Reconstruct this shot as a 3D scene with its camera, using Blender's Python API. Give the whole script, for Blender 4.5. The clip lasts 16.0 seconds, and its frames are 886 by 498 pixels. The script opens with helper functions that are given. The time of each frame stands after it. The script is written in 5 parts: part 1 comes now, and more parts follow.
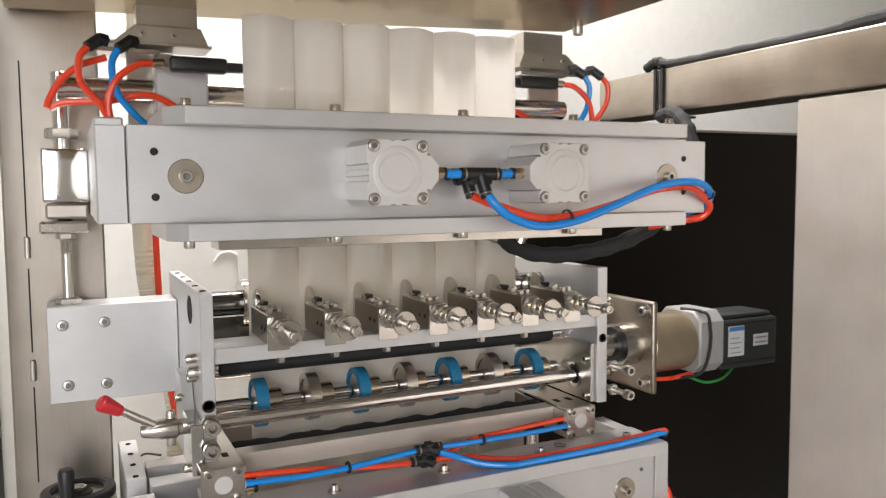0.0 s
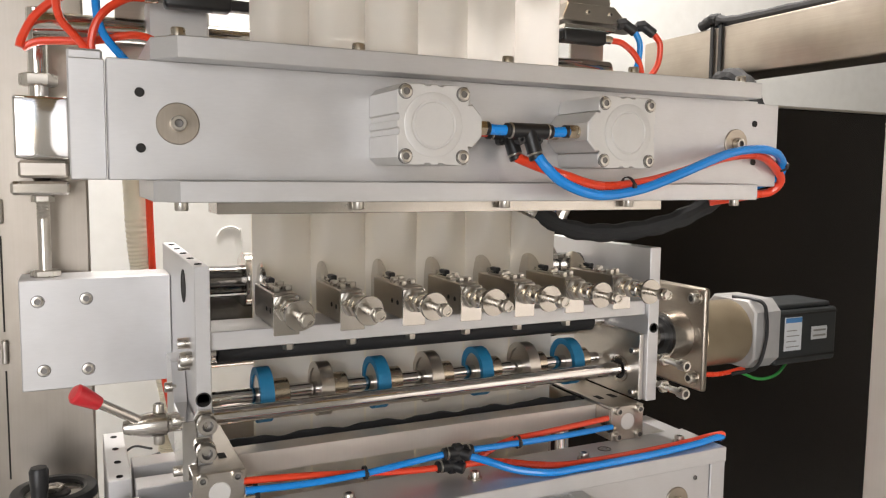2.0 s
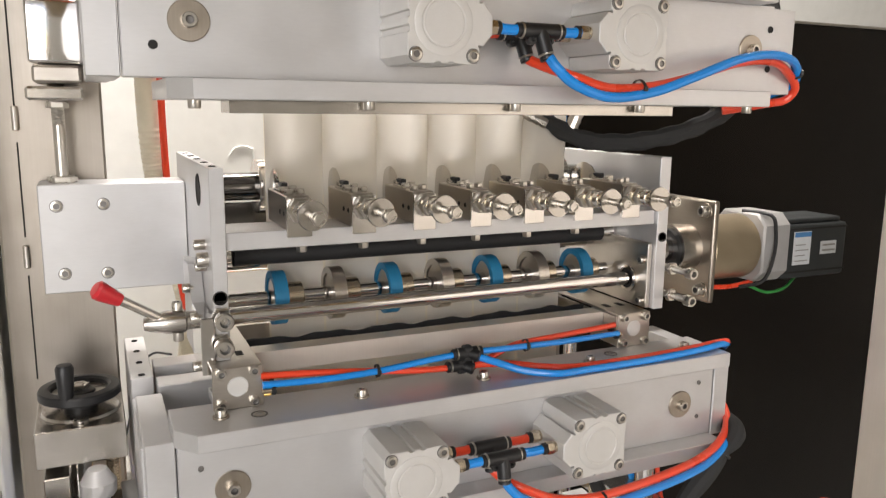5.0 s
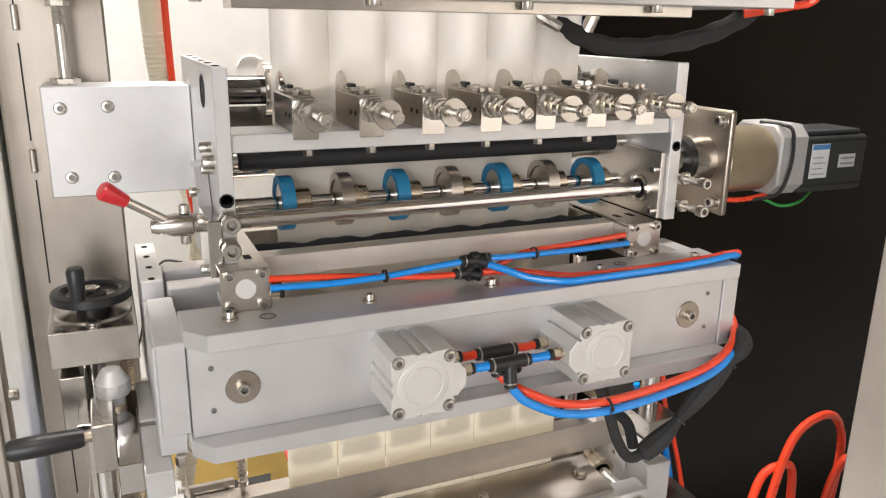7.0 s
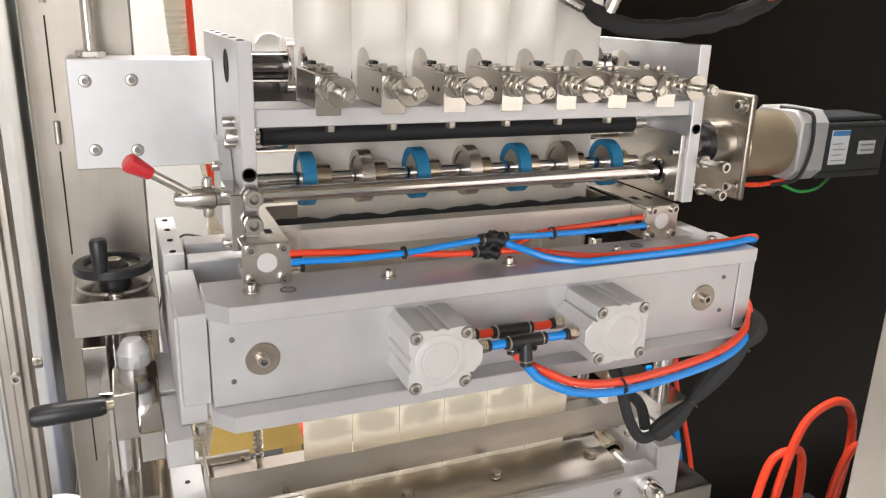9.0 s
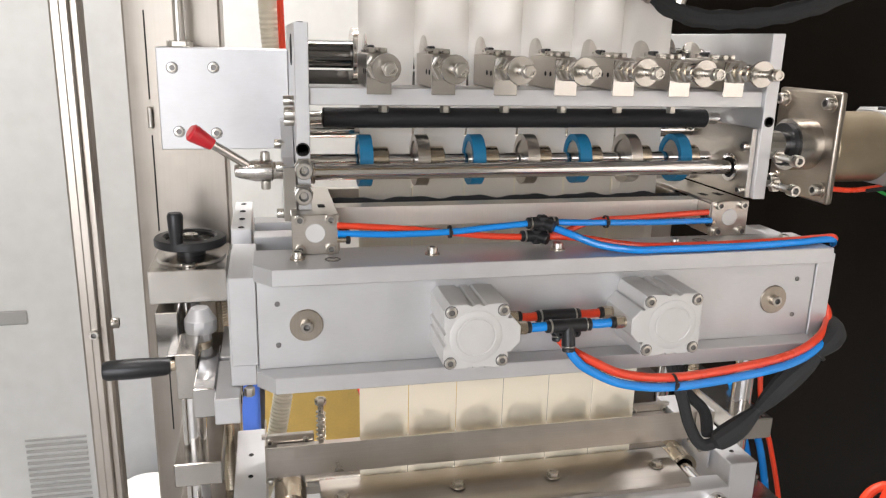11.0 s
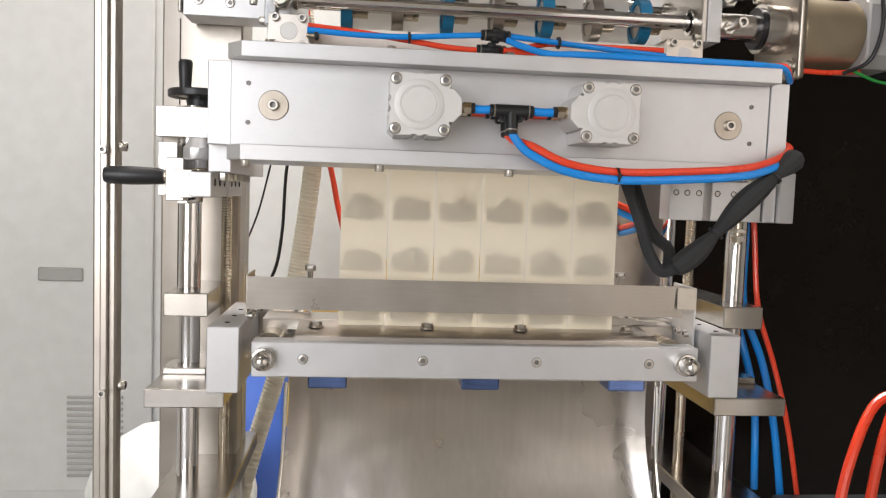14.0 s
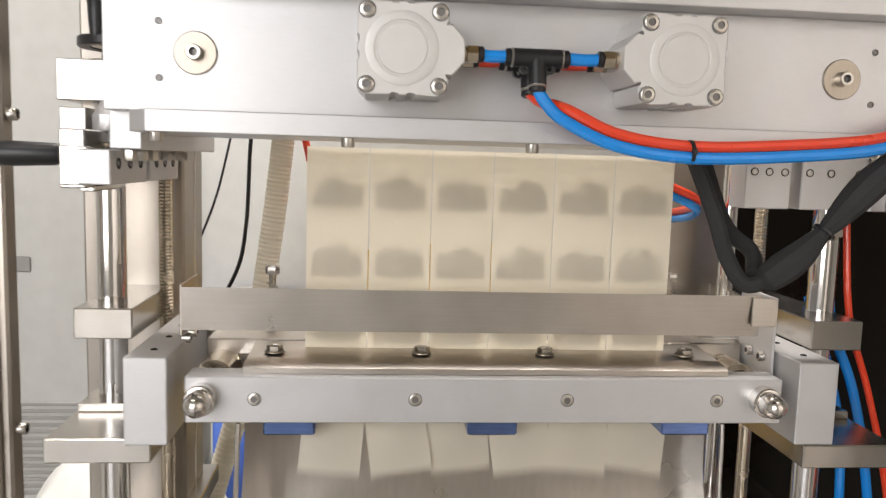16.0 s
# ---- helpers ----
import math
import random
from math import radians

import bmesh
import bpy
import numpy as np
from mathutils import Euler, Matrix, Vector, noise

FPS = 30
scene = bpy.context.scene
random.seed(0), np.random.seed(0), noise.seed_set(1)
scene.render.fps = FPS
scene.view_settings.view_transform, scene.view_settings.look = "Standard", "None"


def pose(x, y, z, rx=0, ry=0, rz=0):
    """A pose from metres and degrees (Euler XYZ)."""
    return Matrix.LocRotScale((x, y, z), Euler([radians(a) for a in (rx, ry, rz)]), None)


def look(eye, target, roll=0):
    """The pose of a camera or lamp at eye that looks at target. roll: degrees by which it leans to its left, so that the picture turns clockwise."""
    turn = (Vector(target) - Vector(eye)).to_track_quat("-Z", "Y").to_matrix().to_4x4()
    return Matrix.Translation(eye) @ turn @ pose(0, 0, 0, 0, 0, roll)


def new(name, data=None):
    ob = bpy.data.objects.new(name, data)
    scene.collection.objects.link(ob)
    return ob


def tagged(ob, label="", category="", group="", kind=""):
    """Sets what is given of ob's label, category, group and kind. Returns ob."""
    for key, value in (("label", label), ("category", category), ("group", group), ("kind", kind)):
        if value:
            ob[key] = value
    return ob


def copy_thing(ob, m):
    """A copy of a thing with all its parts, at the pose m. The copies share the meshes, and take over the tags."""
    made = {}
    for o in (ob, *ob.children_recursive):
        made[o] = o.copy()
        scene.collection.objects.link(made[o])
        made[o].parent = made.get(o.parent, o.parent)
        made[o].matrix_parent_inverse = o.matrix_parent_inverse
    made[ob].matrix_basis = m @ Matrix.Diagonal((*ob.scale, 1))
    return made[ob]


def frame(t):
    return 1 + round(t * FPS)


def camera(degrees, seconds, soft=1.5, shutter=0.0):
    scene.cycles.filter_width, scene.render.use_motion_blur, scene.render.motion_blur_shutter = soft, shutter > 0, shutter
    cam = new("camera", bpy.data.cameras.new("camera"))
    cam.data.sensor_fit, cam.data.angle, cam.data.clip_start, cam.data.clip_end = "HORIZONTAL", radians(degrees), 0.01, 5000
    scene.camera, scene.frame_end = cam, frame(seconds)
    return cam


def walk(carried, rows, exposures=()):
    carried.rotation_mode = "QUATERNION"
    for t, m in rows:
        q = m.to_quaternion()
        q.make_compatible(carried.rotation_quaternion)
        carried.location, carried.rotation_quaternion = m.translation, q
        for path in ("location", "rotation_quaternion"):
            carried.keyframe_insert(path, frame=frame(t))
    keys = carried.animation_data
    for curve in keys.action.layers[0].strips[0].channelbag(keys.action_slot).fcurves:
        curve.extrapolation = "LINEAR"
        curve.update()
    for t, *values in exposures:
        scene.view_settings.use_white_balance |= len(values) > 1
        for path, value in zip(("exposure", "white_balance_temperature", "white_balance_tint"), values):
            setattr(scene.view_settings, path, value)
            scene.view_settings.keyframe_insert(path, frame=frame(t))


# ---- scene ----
cam = camera(59.4, 16.0, soft=1.2, shutter=0.4)
PATH = [
    (0, (-0.4329, -0.8259, 1.4342), (0.0000, 0.0725, 1.3602), -0.48),
    (0.5, (-0.4126, -0.7301, 1.4149), (0.0154, 0.1695, 1.3283), -0.22),
    (1, (-0.3955, -0.6869, 1.4056), (0.0292, 0.2136, 1.3125), 0.07),
    (1.5, (-0.3980, -0.6812, 1.4080), (0.0266, 0.2193, 1.3138), 0.33),
    (2, (-0.4028, -0.6824, 1.4084), (0.0242, 0.2170, 1.3154), 0.58),
    (2.5, (-0.4054, -0.6855, 1.4084), (0.0232, 0.2134, 1.3171), 0.71),
    (3, (-0.4063, -0.6864, 1.4080), (0.0223, 0.2124, 1.3161), 0.72),
    (3.5, (-0.4054, -0.6877, 1.4054), (0.0206, 0.2115, 1.3052), 0.65),
    (4, (-0.4034, -0.6904, 1.3905), (0.0186, 0.2084, 1.2714), 0.57),
    (4.5, (-0.4056, -0.6949, 1.3835), (0.0097, 0.2029, 1.2372), 0.57),
    (5, (-0.4070, -0.6971, 1.3792), (0.0015, 0.1978, 1.1995), 0.63),
    (5.2, (-0.4063, -0.6975, 1.3757), (-0.0014, 0.1963, 1.1831), 0.66),
    (7.3, (-0.4001, -0.6931, 1.3596), (-0.0154, 0.1842, 1.0724), 1.01),
    (7.5, (-0.4031, -0.6912, 1.3610), (-0.0166, 0.1837, 1.0694), 1.22),
    (8, (-0.4076, -0.6933, 1.3599), (-0.0217, 0.1810, 1.0654), 1.43),
    (8.5, (-0.4108, -0.6977, 1.3623), (-0.0298, 0.1774, 1.0641), 1.62),
    (9, (-0.4118, -0.6988, 1.3558), (-0.0410, 0.1804, 1.0566), 1.76),
    (9.2, (-0.4090, -0.6980, 1.3496), (-0.0444, 0.1834, 1.0493), 1.83),
    (11.3, (-0.3063, -0.7644, 1.2731), (-0.1102, 0.1836, 1.0226), 1.53),
    (11.5, (-0.2895, -0.7699, 1.2495), (-0.1043, 0.1818, 1.0046), 1.70),
    (12, (-0.2448, -0.7860, 1.1700), (-0.0918, 0.1769, 0.9477), 2.03),
    (12.5, (-0.2178, -0.8097, 1.0702), (-0.0859, 0.1646, 0.8875), 2.13),
    (13, (-0.1931, -0.8637, 0.9873), (-0.0800, 0.1202, 0.8489), 2.27),
    (13.5, (-0.1852, -0.9024, 0.9390), (-0.0815, 0.0870, 0.8370), 2.10),
    (14, (-0.1736, -0.9193, 0.8892), (-0.0750, 0.0733, 0.8178), 2.03),
    (14.5, (-0.1643, -0.8860, 0.8610), (-0.0656, 0.1076, 0.8059), 1.86),
    (15, (-0.1768, -0.8027, 0.8725), (-0.0715, 0.1891, 0.7993), 2.06),
    (15.5, (-0.1701, -0.7155, 0.9014), (-0.0764, 0.2766, 0.8185), 1.93),
    (16, (-0.1337, -0.6332, 0.9047), (-0.0474, 0.3566, 0.7914), 1.75),
]
walk(cam, [(t, look(eye, target, roll)) for t, eye, target, roll in PATH], exposures=[(0.0, -0.10, 6150, 12), (3.0, -0.02, 6300, 12), (5.0, 0.02, 6350, 12), (8.0, 0.24, 6150, 12), (9.2, 0.24, 6100, 12), (12.0, 0.05, 5950, 12), (16.0, -0.05, 6250, 12)])

# ---- light ----
world = bpy.data.worlds.new("sky")
scene.world = world
world.use_nodes = True
wn = world.node_tree.nodes
sky = wn.new("ShaderNodeTexSky")
sky.sky_type, sky.sun_disc, sky.sun_elevation, sky.sun_rotation = "NISHITA", False, radians(40), radians(200)
wn["Background"].inputs[1].default_value = 0.12
world.node_tree.links.new(sky.outputs[0], wn["Background"].inputs[0])


def area_lamp(name, eye, target, sx, sy, power, colour):
    data = bpy.data.lights.new(name, "AREA")
    data.shape, data.size, data.size_y, data.energy, data.color = "RECTANGLE", sx, sy, power, colour
    ob = new(name, data)
    ob.matrix_world = look(eye, target)
    return ob


# No source is in view: these four lamps are added and tuned for brightness.
area_lamp("unseen_light_front", (-2.05, -3.35, 1.50), (-0.1, 0, 1.1), 2.4, 2.5, 96, (1.0, 0.97, 0.935))
area_lamp("added_light_back", (-1.2, 3.3, 2.2), (-0.6, 0.5, 1.2), 3.6, 1.8, 130, (1.0, 0.94, 0.86))
area_lamp("unseen_light_overhead", (-0.5, -1.2, 3.35), (-0.4, -0.8, 0.0), 2.2, 0.35, 32, (1.0, 0.92, 0.83))
area_lamp("added_film_backlight", (0.15, 0.95, 3.35), (0.15, 0.85, 0.0), 1.9, 0.30, 150, (1.0, 0.93, 0.85))


# ---- materials ----
def material(name, colour, rough=0.5, metal=0.0, grain=40.0, vary=0.08, bump=0.02, streak=(1, 1, 1), stain=0.06, coat=0.0, wave=0.0, **more):
    m = bpy.data.materials.new(name)
    m.use_nodes = True
    nt = m.node_tree
    n, l = nt.nodes, nt.links
    b = n["Principled BSDF"]
    co = n.new("ShaderNodeTexCoord")
    mp = n.new("ShaderNodeMapping")
    mp.inputs["Scale"].default_value = streak
    l.new(co.outputs["Object"], mp.inputs[0])
    fine, big = n.new("ShaderNodeTexNoise"), n.new("ShaderNodeTexNoise")
    fine.inputs["Scale"].default_value, fine.inputs["Detail"].default_value = grain * 10, 5
    big.inputs["Scale"].default_value, big.inputs["Detail"].default_value = grain * 0.4, 4
    l.new(mp.outputs[0], fine.inputs[0])
    l.new(co.outputs["Object"], big.inputs[0])
    mix = n.new("ShaderNodeMix")
    mix.data_type = "RGBA"
    mix.inputs[6].default_value = (*[c * (1 - vary) for c in colour], 1)
    mix.inputs[7].default_value = (*[min(1, c * (1 + vary)) for c in colour], 1)
    l.new(fine.outputs[0], mix.inputs[0])
    mix2 = n.new("ShaderNodeMix")
    mix2.data_type, mix2.blend_type = "RGBA", "MULTIPLY"
    ramp = n.new("ShaderNodeValToRGB")
    ramp.color_ramp.elements[0].position, ramp.color_ramp.elements[1].position = 0.3, 0.7
    ramp.color_ramp.elements[0].color = (1 - stain * 2, 1 - stain * 2.1, 1 - stain * 2.3, 1)
    l.new(big.outputs[0], ramp.inputs[0])
    mix2.inputs[0].default_value = 1.0
    l.new(mix.outputs[2], mix2.inputs[6])
    l.new(ramp.outputs[0], mix2.inputs[7])
    l.new(mix2.outputs[2], b.inputs["Base Color"])
    rm = n.new("ShaderNodeMapRange")
    rm.inputs["To Min"].default_value, rm.inputs["To Max"].default_value = max(0.02, rough * 0.8), min(1, rough * 1.25)
    l.new(big.outputs[0], rm.inputs[0])
    l.new(rm.outputs[0], b.inputs["Roughness"])
    b.inputs["Metallic"].default_value = metal
    b.inputs["Coat Weight"].default_value = coat
    if bump:
        bp = n.new("ShaderNodeBump")
        bp.inputs["Strength"].default_value, bp.inputs["Distance"].default_value = bump, 0.002
        l.new(fine.outputs[0], bp.inputs["Height"])
        l.new(bp.outputs[0], b.inputs["Normal"])
    if wave:
        soft = n.new("ShaderNodeTexNoise")
        soft.inputs["Scale"].default_value, soft.inputs["Detail"].default_value = 9, 1
        dent = n.new("ShaderNodeBump")
        dent.inputs["Strength"].default_value, dent.inputs["Distance"].default_value = wave, 0.012
        l.new(co.outputs["Object"], soft.inputs[0])
        l.new(soft.outputs[0], dent.inputs["Height"])
        if bump:
            l.new(dent.outputs[0], bp.inputs["Normal"])
        else:
            l.new(dent.outputs[0], b.inputs["Normal"])
    for key, value in more.items():
        b.inputs[key.replace("_", " ")].default_value = value
    return m


ALU = material("anodised_aluminium", (0.62, 0.615, 0.615), 0.41, 0.64, 60, 0.04, 0.03, (0.15, 1, 1), 0.03)
ALU_CAST = material("bead_blasted_aluminium", (0.68, 0.665, 0.64), 0.5, 0.4, 120, 0.05, 0.12, stain=0.03)
STEEL = material("brushed_stainless", (0.56, 0.52, 0.47), 0.3, 1.0, 50, 0.08, 0.05, (0.04, 1, 1), 0.06)
STEEL_V = material("brushed_stainless_upright", (0.47, 0.43, 0.38), 0.33, 1.0, 40, 0.05, 0.04, (1, 1, 0.03), 0.07)
CHROME = material("hard_chrome", (0.72, 0.70, 0.68), 0.10, 1.0, 40, 0.03, 0.0, stain=0.02)
POLISHED = material("polished_steel", (0.66, 0.63, 0.59), 0.16, 1.0, 40, 0.05, 0.02, stain=0.05)
FLANGE = material("grey_cast_flange", (0.42, 0.41, 0.40), 0.5, 0.25, 100, 0.05, 0.06)
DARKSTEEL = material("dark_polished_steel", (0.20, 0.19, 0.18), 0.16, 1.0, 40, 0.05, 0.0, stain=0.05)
BEAM = material("satin_beam_steel", (0.44, 0.39, 0.33), 0.34, 1.0, 50, 0.08, 0.04, (1, 0.04, 1), 0.08)
SATIN = material("ground_steel", (0.56, 0.53, 0.49), 0.24, 1.0, 60, 0.06, 0.008, stain=0.08)
GUARD = material("satin_stainless_sheet", (0.78, 0.72, 0.65), 0.46, 0.65, 40, 0.04, 0.03, (1, 1, 0.03), 0.05)
BOLT = material("stainless_bolt", (0.60, 0.57, 0.52), 0.28, 1.0, 80, 0.06, 0.02)
# Two dark colours that paint the shade in holes, joints and screw recesses.
GAP_SHADE = material("gap_shade", (0.03, 0.028, 0.026), 0.7, 0.3)
RECESS_SHADE = material("recess_shade", (0.22, 0.21, 0.20), 0.45, 0.8)
BRASS = material("nickel_brass", (0.62, 0.54, 0.42), 0.25, 1.0, 60, 0.05)
BLACK = material("black_plastic", (0.014, 0.014, 0.015), 0.38, 0.0, 60, 0.15, 0.03)
RUBBER = material("black_rubber", (0.012, 0.012, 0.013), 0.62, 0.0, 60, 0.2, 0.05)
SLEEVE = material("black_wrap", (0.026, 0.026, 0.026), 0.8, 0.0, 60, 0.25, 0.15)
BLUE = material("blue_tube", (0.013, 0.27, 0.80), 0.25, 0.0, 40, 0.06, 0.0, stain=0.03, coat=0.3)
RED = material("red_tube", (0.85, 0.065, 0.02), 0.28, 0.0, 40, 0.06, 0.0, stain=0.03, coat=0.3)
REDKNOB = material("red_knob", (0.62, 0.02, 0.03), 0.3, 0.0, 40, 0.06, 0.0, coat=0.3)
WHEEL = material("blue_rubber_wheel", (0.012, 0.17, 0.33), 0.55, 0.0, 80, 0.12, 0.1)
PANEL = material("black_acrylic", (0.0105, 0.0072, 0.0045), 0.20, 0.0, 10, 0.1, 0.0, stain=0.2, Specular_IOR_Level=0.22)
WHITE = material("white_paint", (0.74, 0.735, 0.70), 0.45, 0.0, 60, 0.02, 0.03, stain=0.03)
CABINET = material("light_grey_enamel", (0.56, 0.555, 0.525), 0.4, 0.0, 60, 0.02, 0.03, stain=0.04)
WALLM = material("wall_paint", (0.44, 0.425, 0.39), 0.7, 0.0, 30, 0.03, 0.03, stain=0.04)
FLOORM = material("epoxy_floor", (0.38, 0.375, 0.36), 0.35, 0.0, 6, 0.08, 0.02, stain=0.1)
CONDUIT = material("ivory_conduit", (0.90, 0.85, 0.70), 0.5, 0.0, 60, 0.04, 0.02)
GOLD = material("anodised_gearbox", (0.47, 0.385, 0.265), 0.36, 0.8, 60, 0.05, 0.04)
MOTOR = material("dark_motor_paint", (0.022, 0.025, 0.026), 0.48, 0.0, 60, 0.1, 0.04)
LABEL = material("paper_label", (0.72, 0.74, 0.76), 0.5, 0.0, 60, 0.03)
PRINT = material("blue_print", (0.08, 0.25, 0.55), 0.5)
YELLOW = material("kraft_board", (0.86, 0.60, 0.17), 0.7, 0.0, 20, 0.1, 0.1, stain=0.1)
BLUEPAINT = material("blue_paint", (0.10, 0.22, 0.80), 0.45, 0.0, 20, 0.06)
GREEN = material("green_wire", (0.03, 0.30, 0.05), 0.4)
GREY = material("grey_plastic", (0.30, 0.29, 0.27), 0.5)
CHUTE = material("chute_stainless", (0.68, 0.64, 0.59), 0.28, 1.0, 12, 0.10, 0.012, (1.0, 1.0, 0.012), 0.07, wave=0.5)
# Chrome-like steel; its blue streaks are a sky reflection mixed into the colour.
REFLECT_BLUE = material("blue_reflection_steel", (0.20, 0.30, 0.66), 0.12, 1.0, 40, 0.35, 0.12, (0.08, 1, 1), 0.2)
# Stainless steel with a brown reflection put into its base colour.
REFLECT_BROWN = material("brown_reflection_steel", (0.50, 0.38, 0.21), 0.24, 1.0, 12, 0.10, 0.04, (0.1, 1, 1), 0.15)


def film_material(name, colour, clear, thin):
    m = bpy.data.materials.new(name)
    m.use_nodes = True
    n, l = m.node_tree.nodes, m.node_tree.links
    b, out = n["Principled BSDF"], n["Material Output"]
    co, nz, rp = n.new("ShaderNodeTexCoord"), n.new("ShaderNodeTexNoise"), n.new("ShaderNodeMix")
    rp.data_type = "RGBA"
    nz.inputs["Scale"].default_value, nz.inputs["Detail"].default_value = 18, 6
    l.new(co.outputs["Object"], nz.inputs[0])
    rp.inputs[6].default_value, rp.inputs[7].default_value = (*[c * 0.94 for c in colour], 1), (*colour, 1)
    l.new(nz.outputs[0], rp.inputs[0])
    l.new(rp.outputs[2], b.inputs["Base Color"])
    b.inputs["Roughness"].default_value = 0.38
    bp = n.new("ShaderNodeBump")
    bp.inputs["Strength"].default_value, bp.inputs["Distance"].default_value = 0.15, 0.003
    l.new(nz.outputs[0], bp.inputs["Height"])
    l.new(bp.outputs[0], b.inputs["Normal"])
    tl, tr, m1, m2 = n.new("ShaderNodeBsdfTranslucent"), n.new("ShaderNodeBsdfTransparent"), n.new("ShaderNodeMixShader"), n.new("ShaderNodeMixShader")
    l.new(rp.outputs[2], tl.inputs[0])
    m1.inputs[0].default_value, m2.inputs[0].default_value = thin, clear
    l.new(b.outputs[0], m1.inputs[1])
    l.new(tl.outputs[0], m1.inputs[2])
    l.new(m1.outputs[0], m2.inputs[1])
    l.new(tr.outputs[0], m2.inputs[2])
    l.new(m2.outputs[0], out.inputs[0])
    return m


POWDER = film_material("powder", (0.76, 0.72, 0.61), 0.50, 0.5)
FILM = film_material("matt_white_film", (0.84, 0.81, 0.76), 0.03, 0.5)
# White film; warm light coming through from behind is put into its colour.
POUCHFILM = film_material("pouch_film", (0.90, 0.85, 0.735), 0.05, 0.5)


# ---- builders ----
def thing(name, loc, label, category, group="", kind=""):
    ob = new(name)
    ob.empty_display_size = 0.02
    ob.location = loc
    return tagged(ob, label, category, group, kind)


def smooth_by_angle(me):
    bm = bmesh.new()
    bm.from_mesh(me)
    for f in bm.faces:
        f.smooth = True
    for e in bm.edges:
        e.smooth = len(e.link_faces) == 2 and e.calc_face_angle(0) < 0.6
    bm.to_mesh(me)
    bm.free()


def part(name, bm, mat, parent, label="", smooth=True):
    """One mesh, built in world places, under a thing or under a part."""
    bmesh.ops.recalc_face_normals(bm, faces=bm.faces)
    me = bpy.data.meshes.new(name)
    bm.to_mesh(me)
    bm.free()
    me.materials.append(mat)
    if smooth:
        smooth_by_angle(me)
    ob = new(name, me)
    if parent is not None:
        ob.parent = parent
        if parent.type == "EMPTY":
            ob.matrix_parent_inverse = Matrix.Translation(-Vector(parent.location))
    return tagged(ob, label) if label else ob


def box(x0, x1, y0, y1, z0, z1, bev=0.0012, bm=None):
    bm = bm or bmesh.new()
    made = bmesh.ops.create_cube(bm, size=1)["verts"]
    for v in made:
        v.co = Vector(((x0 + x1) / 2 + v.co.x * (x1 - x0), (y0 + y1) / 2 + v.co.y * (y1 - y0), (z0 + z1) / 2 + v.co.z * (z1 - z0)))
    if bev:
        edges = {e for v in made for e in v.link_edges}
        bmesh.ops.bevel(bm, geom=list(edges), offset=bev, segments=1 if bev < 0.004 else 3, affect="EDGES", profile=0.5)
    return bm


def frame_to(axis):
    return Vector(axis).to_track_quat("Z", "Y").to_matrix().to_4x4()


def revolve(profile, origin, axis, seg=20, bm=None):
    """A turned body: (radius, height) points about an axis."""
    bm = bm or bmesh.new()
    m = Matrix.Translation(origin) @ frame_to(axis)
    rings = []
    for r, h in profile:
        if r < 1e-6:
            rings.append([bm.verts.new(m @ Vector((0, 0, h)))])
        else:
            rings.append([bm.verts.new(m @ Vector((r * math.cos(2 * math.pi * k / seg), r * math.sin(2 * math.pi * k / seg), h))) for k in range(seg)])
    for a, b in zip(rings, rings[1:]):
        for k in range(seg):
            q = [a[k % len(a)], a[(k + 1) % len(a)], b[(k + 1) % len(b)], b[k % len(b)]]
            q = list(dict.fromkeys(q))
            if len(q) > 2:
                bm.faces.new(q)
    return bm


def rod(p0, p1, r, seg=20, ch=0.001, bm=None):
    p0, p1 = Vector(p0), Vector(p1)
    h = (p1 - p0).length
    ch = min(ch, r * 0.4, h * 0.4)
    return revolve([(0, 0), (r - ch, 0), (r, ch), (r, h - ch), (r - ch, h), (0, h)], p0, p1 - p0, seg, bm)


def ring(p0, p1, r_out, r_in, seg=24, bm=None):
    p0, p1 = Vector(p0), Vector(p1)
    h = (p1 - p0).length
    return revolve([(r_in, 0), (r_out, 0), (r_out, h), (r_in, h), (r_in, 0)], p0, p1 - p0, seg, bm)


def prism(outline, axis, a, b, bev=0.0, bm=None):
    """An outline drawn out along an axis: outline points lie in the other two axes, in the order xyz."""
    bm = bm or bmesh.new()

    def at(u, v, w):
        return {"x": (w, u, v), "y": (u, w, v), "z": (u, v, w)}[axis]

    low = [bm.verts.new(at(u, v, a)) for u, v in outline]
    high = [bm.verts.new(at(u, v, b)) for u, v in outline]
    n = len(low)
    faces = [bm.faces.new(low), bm.faces.new(high)] + [bm.faces.new((low[k], low[(k + 1) % n], high[(k + 1) % n], high[k])) for k in range(n)]
    if bev:
        bmesh.ops.bevel(bm, geom=list({e for f in faces[:2] for e in f.edges}), offset=bev, segments=1, affect="EDGES", profile=0.5)
    return bm


def glide(points, steps=8):
    pts = [Vector(p) for p in points]
    pts = [2 * pts[0] - pts[1]] + pts + [2 * pts[-1] - pts[-2]]
    out = []
    for a, b, c, d in zip(pts, pts[1:], pts[2:], pts[3:]):
        for k in range(steps):
            t = k / steps
            out.append(0.5 * (2 * b + (c - a) * t + (2 * a - 5 * b + 4 * c - d) * t * t + (3 * b - a - 3 * c + d) * t**3))
    return out + [pts[-2]]


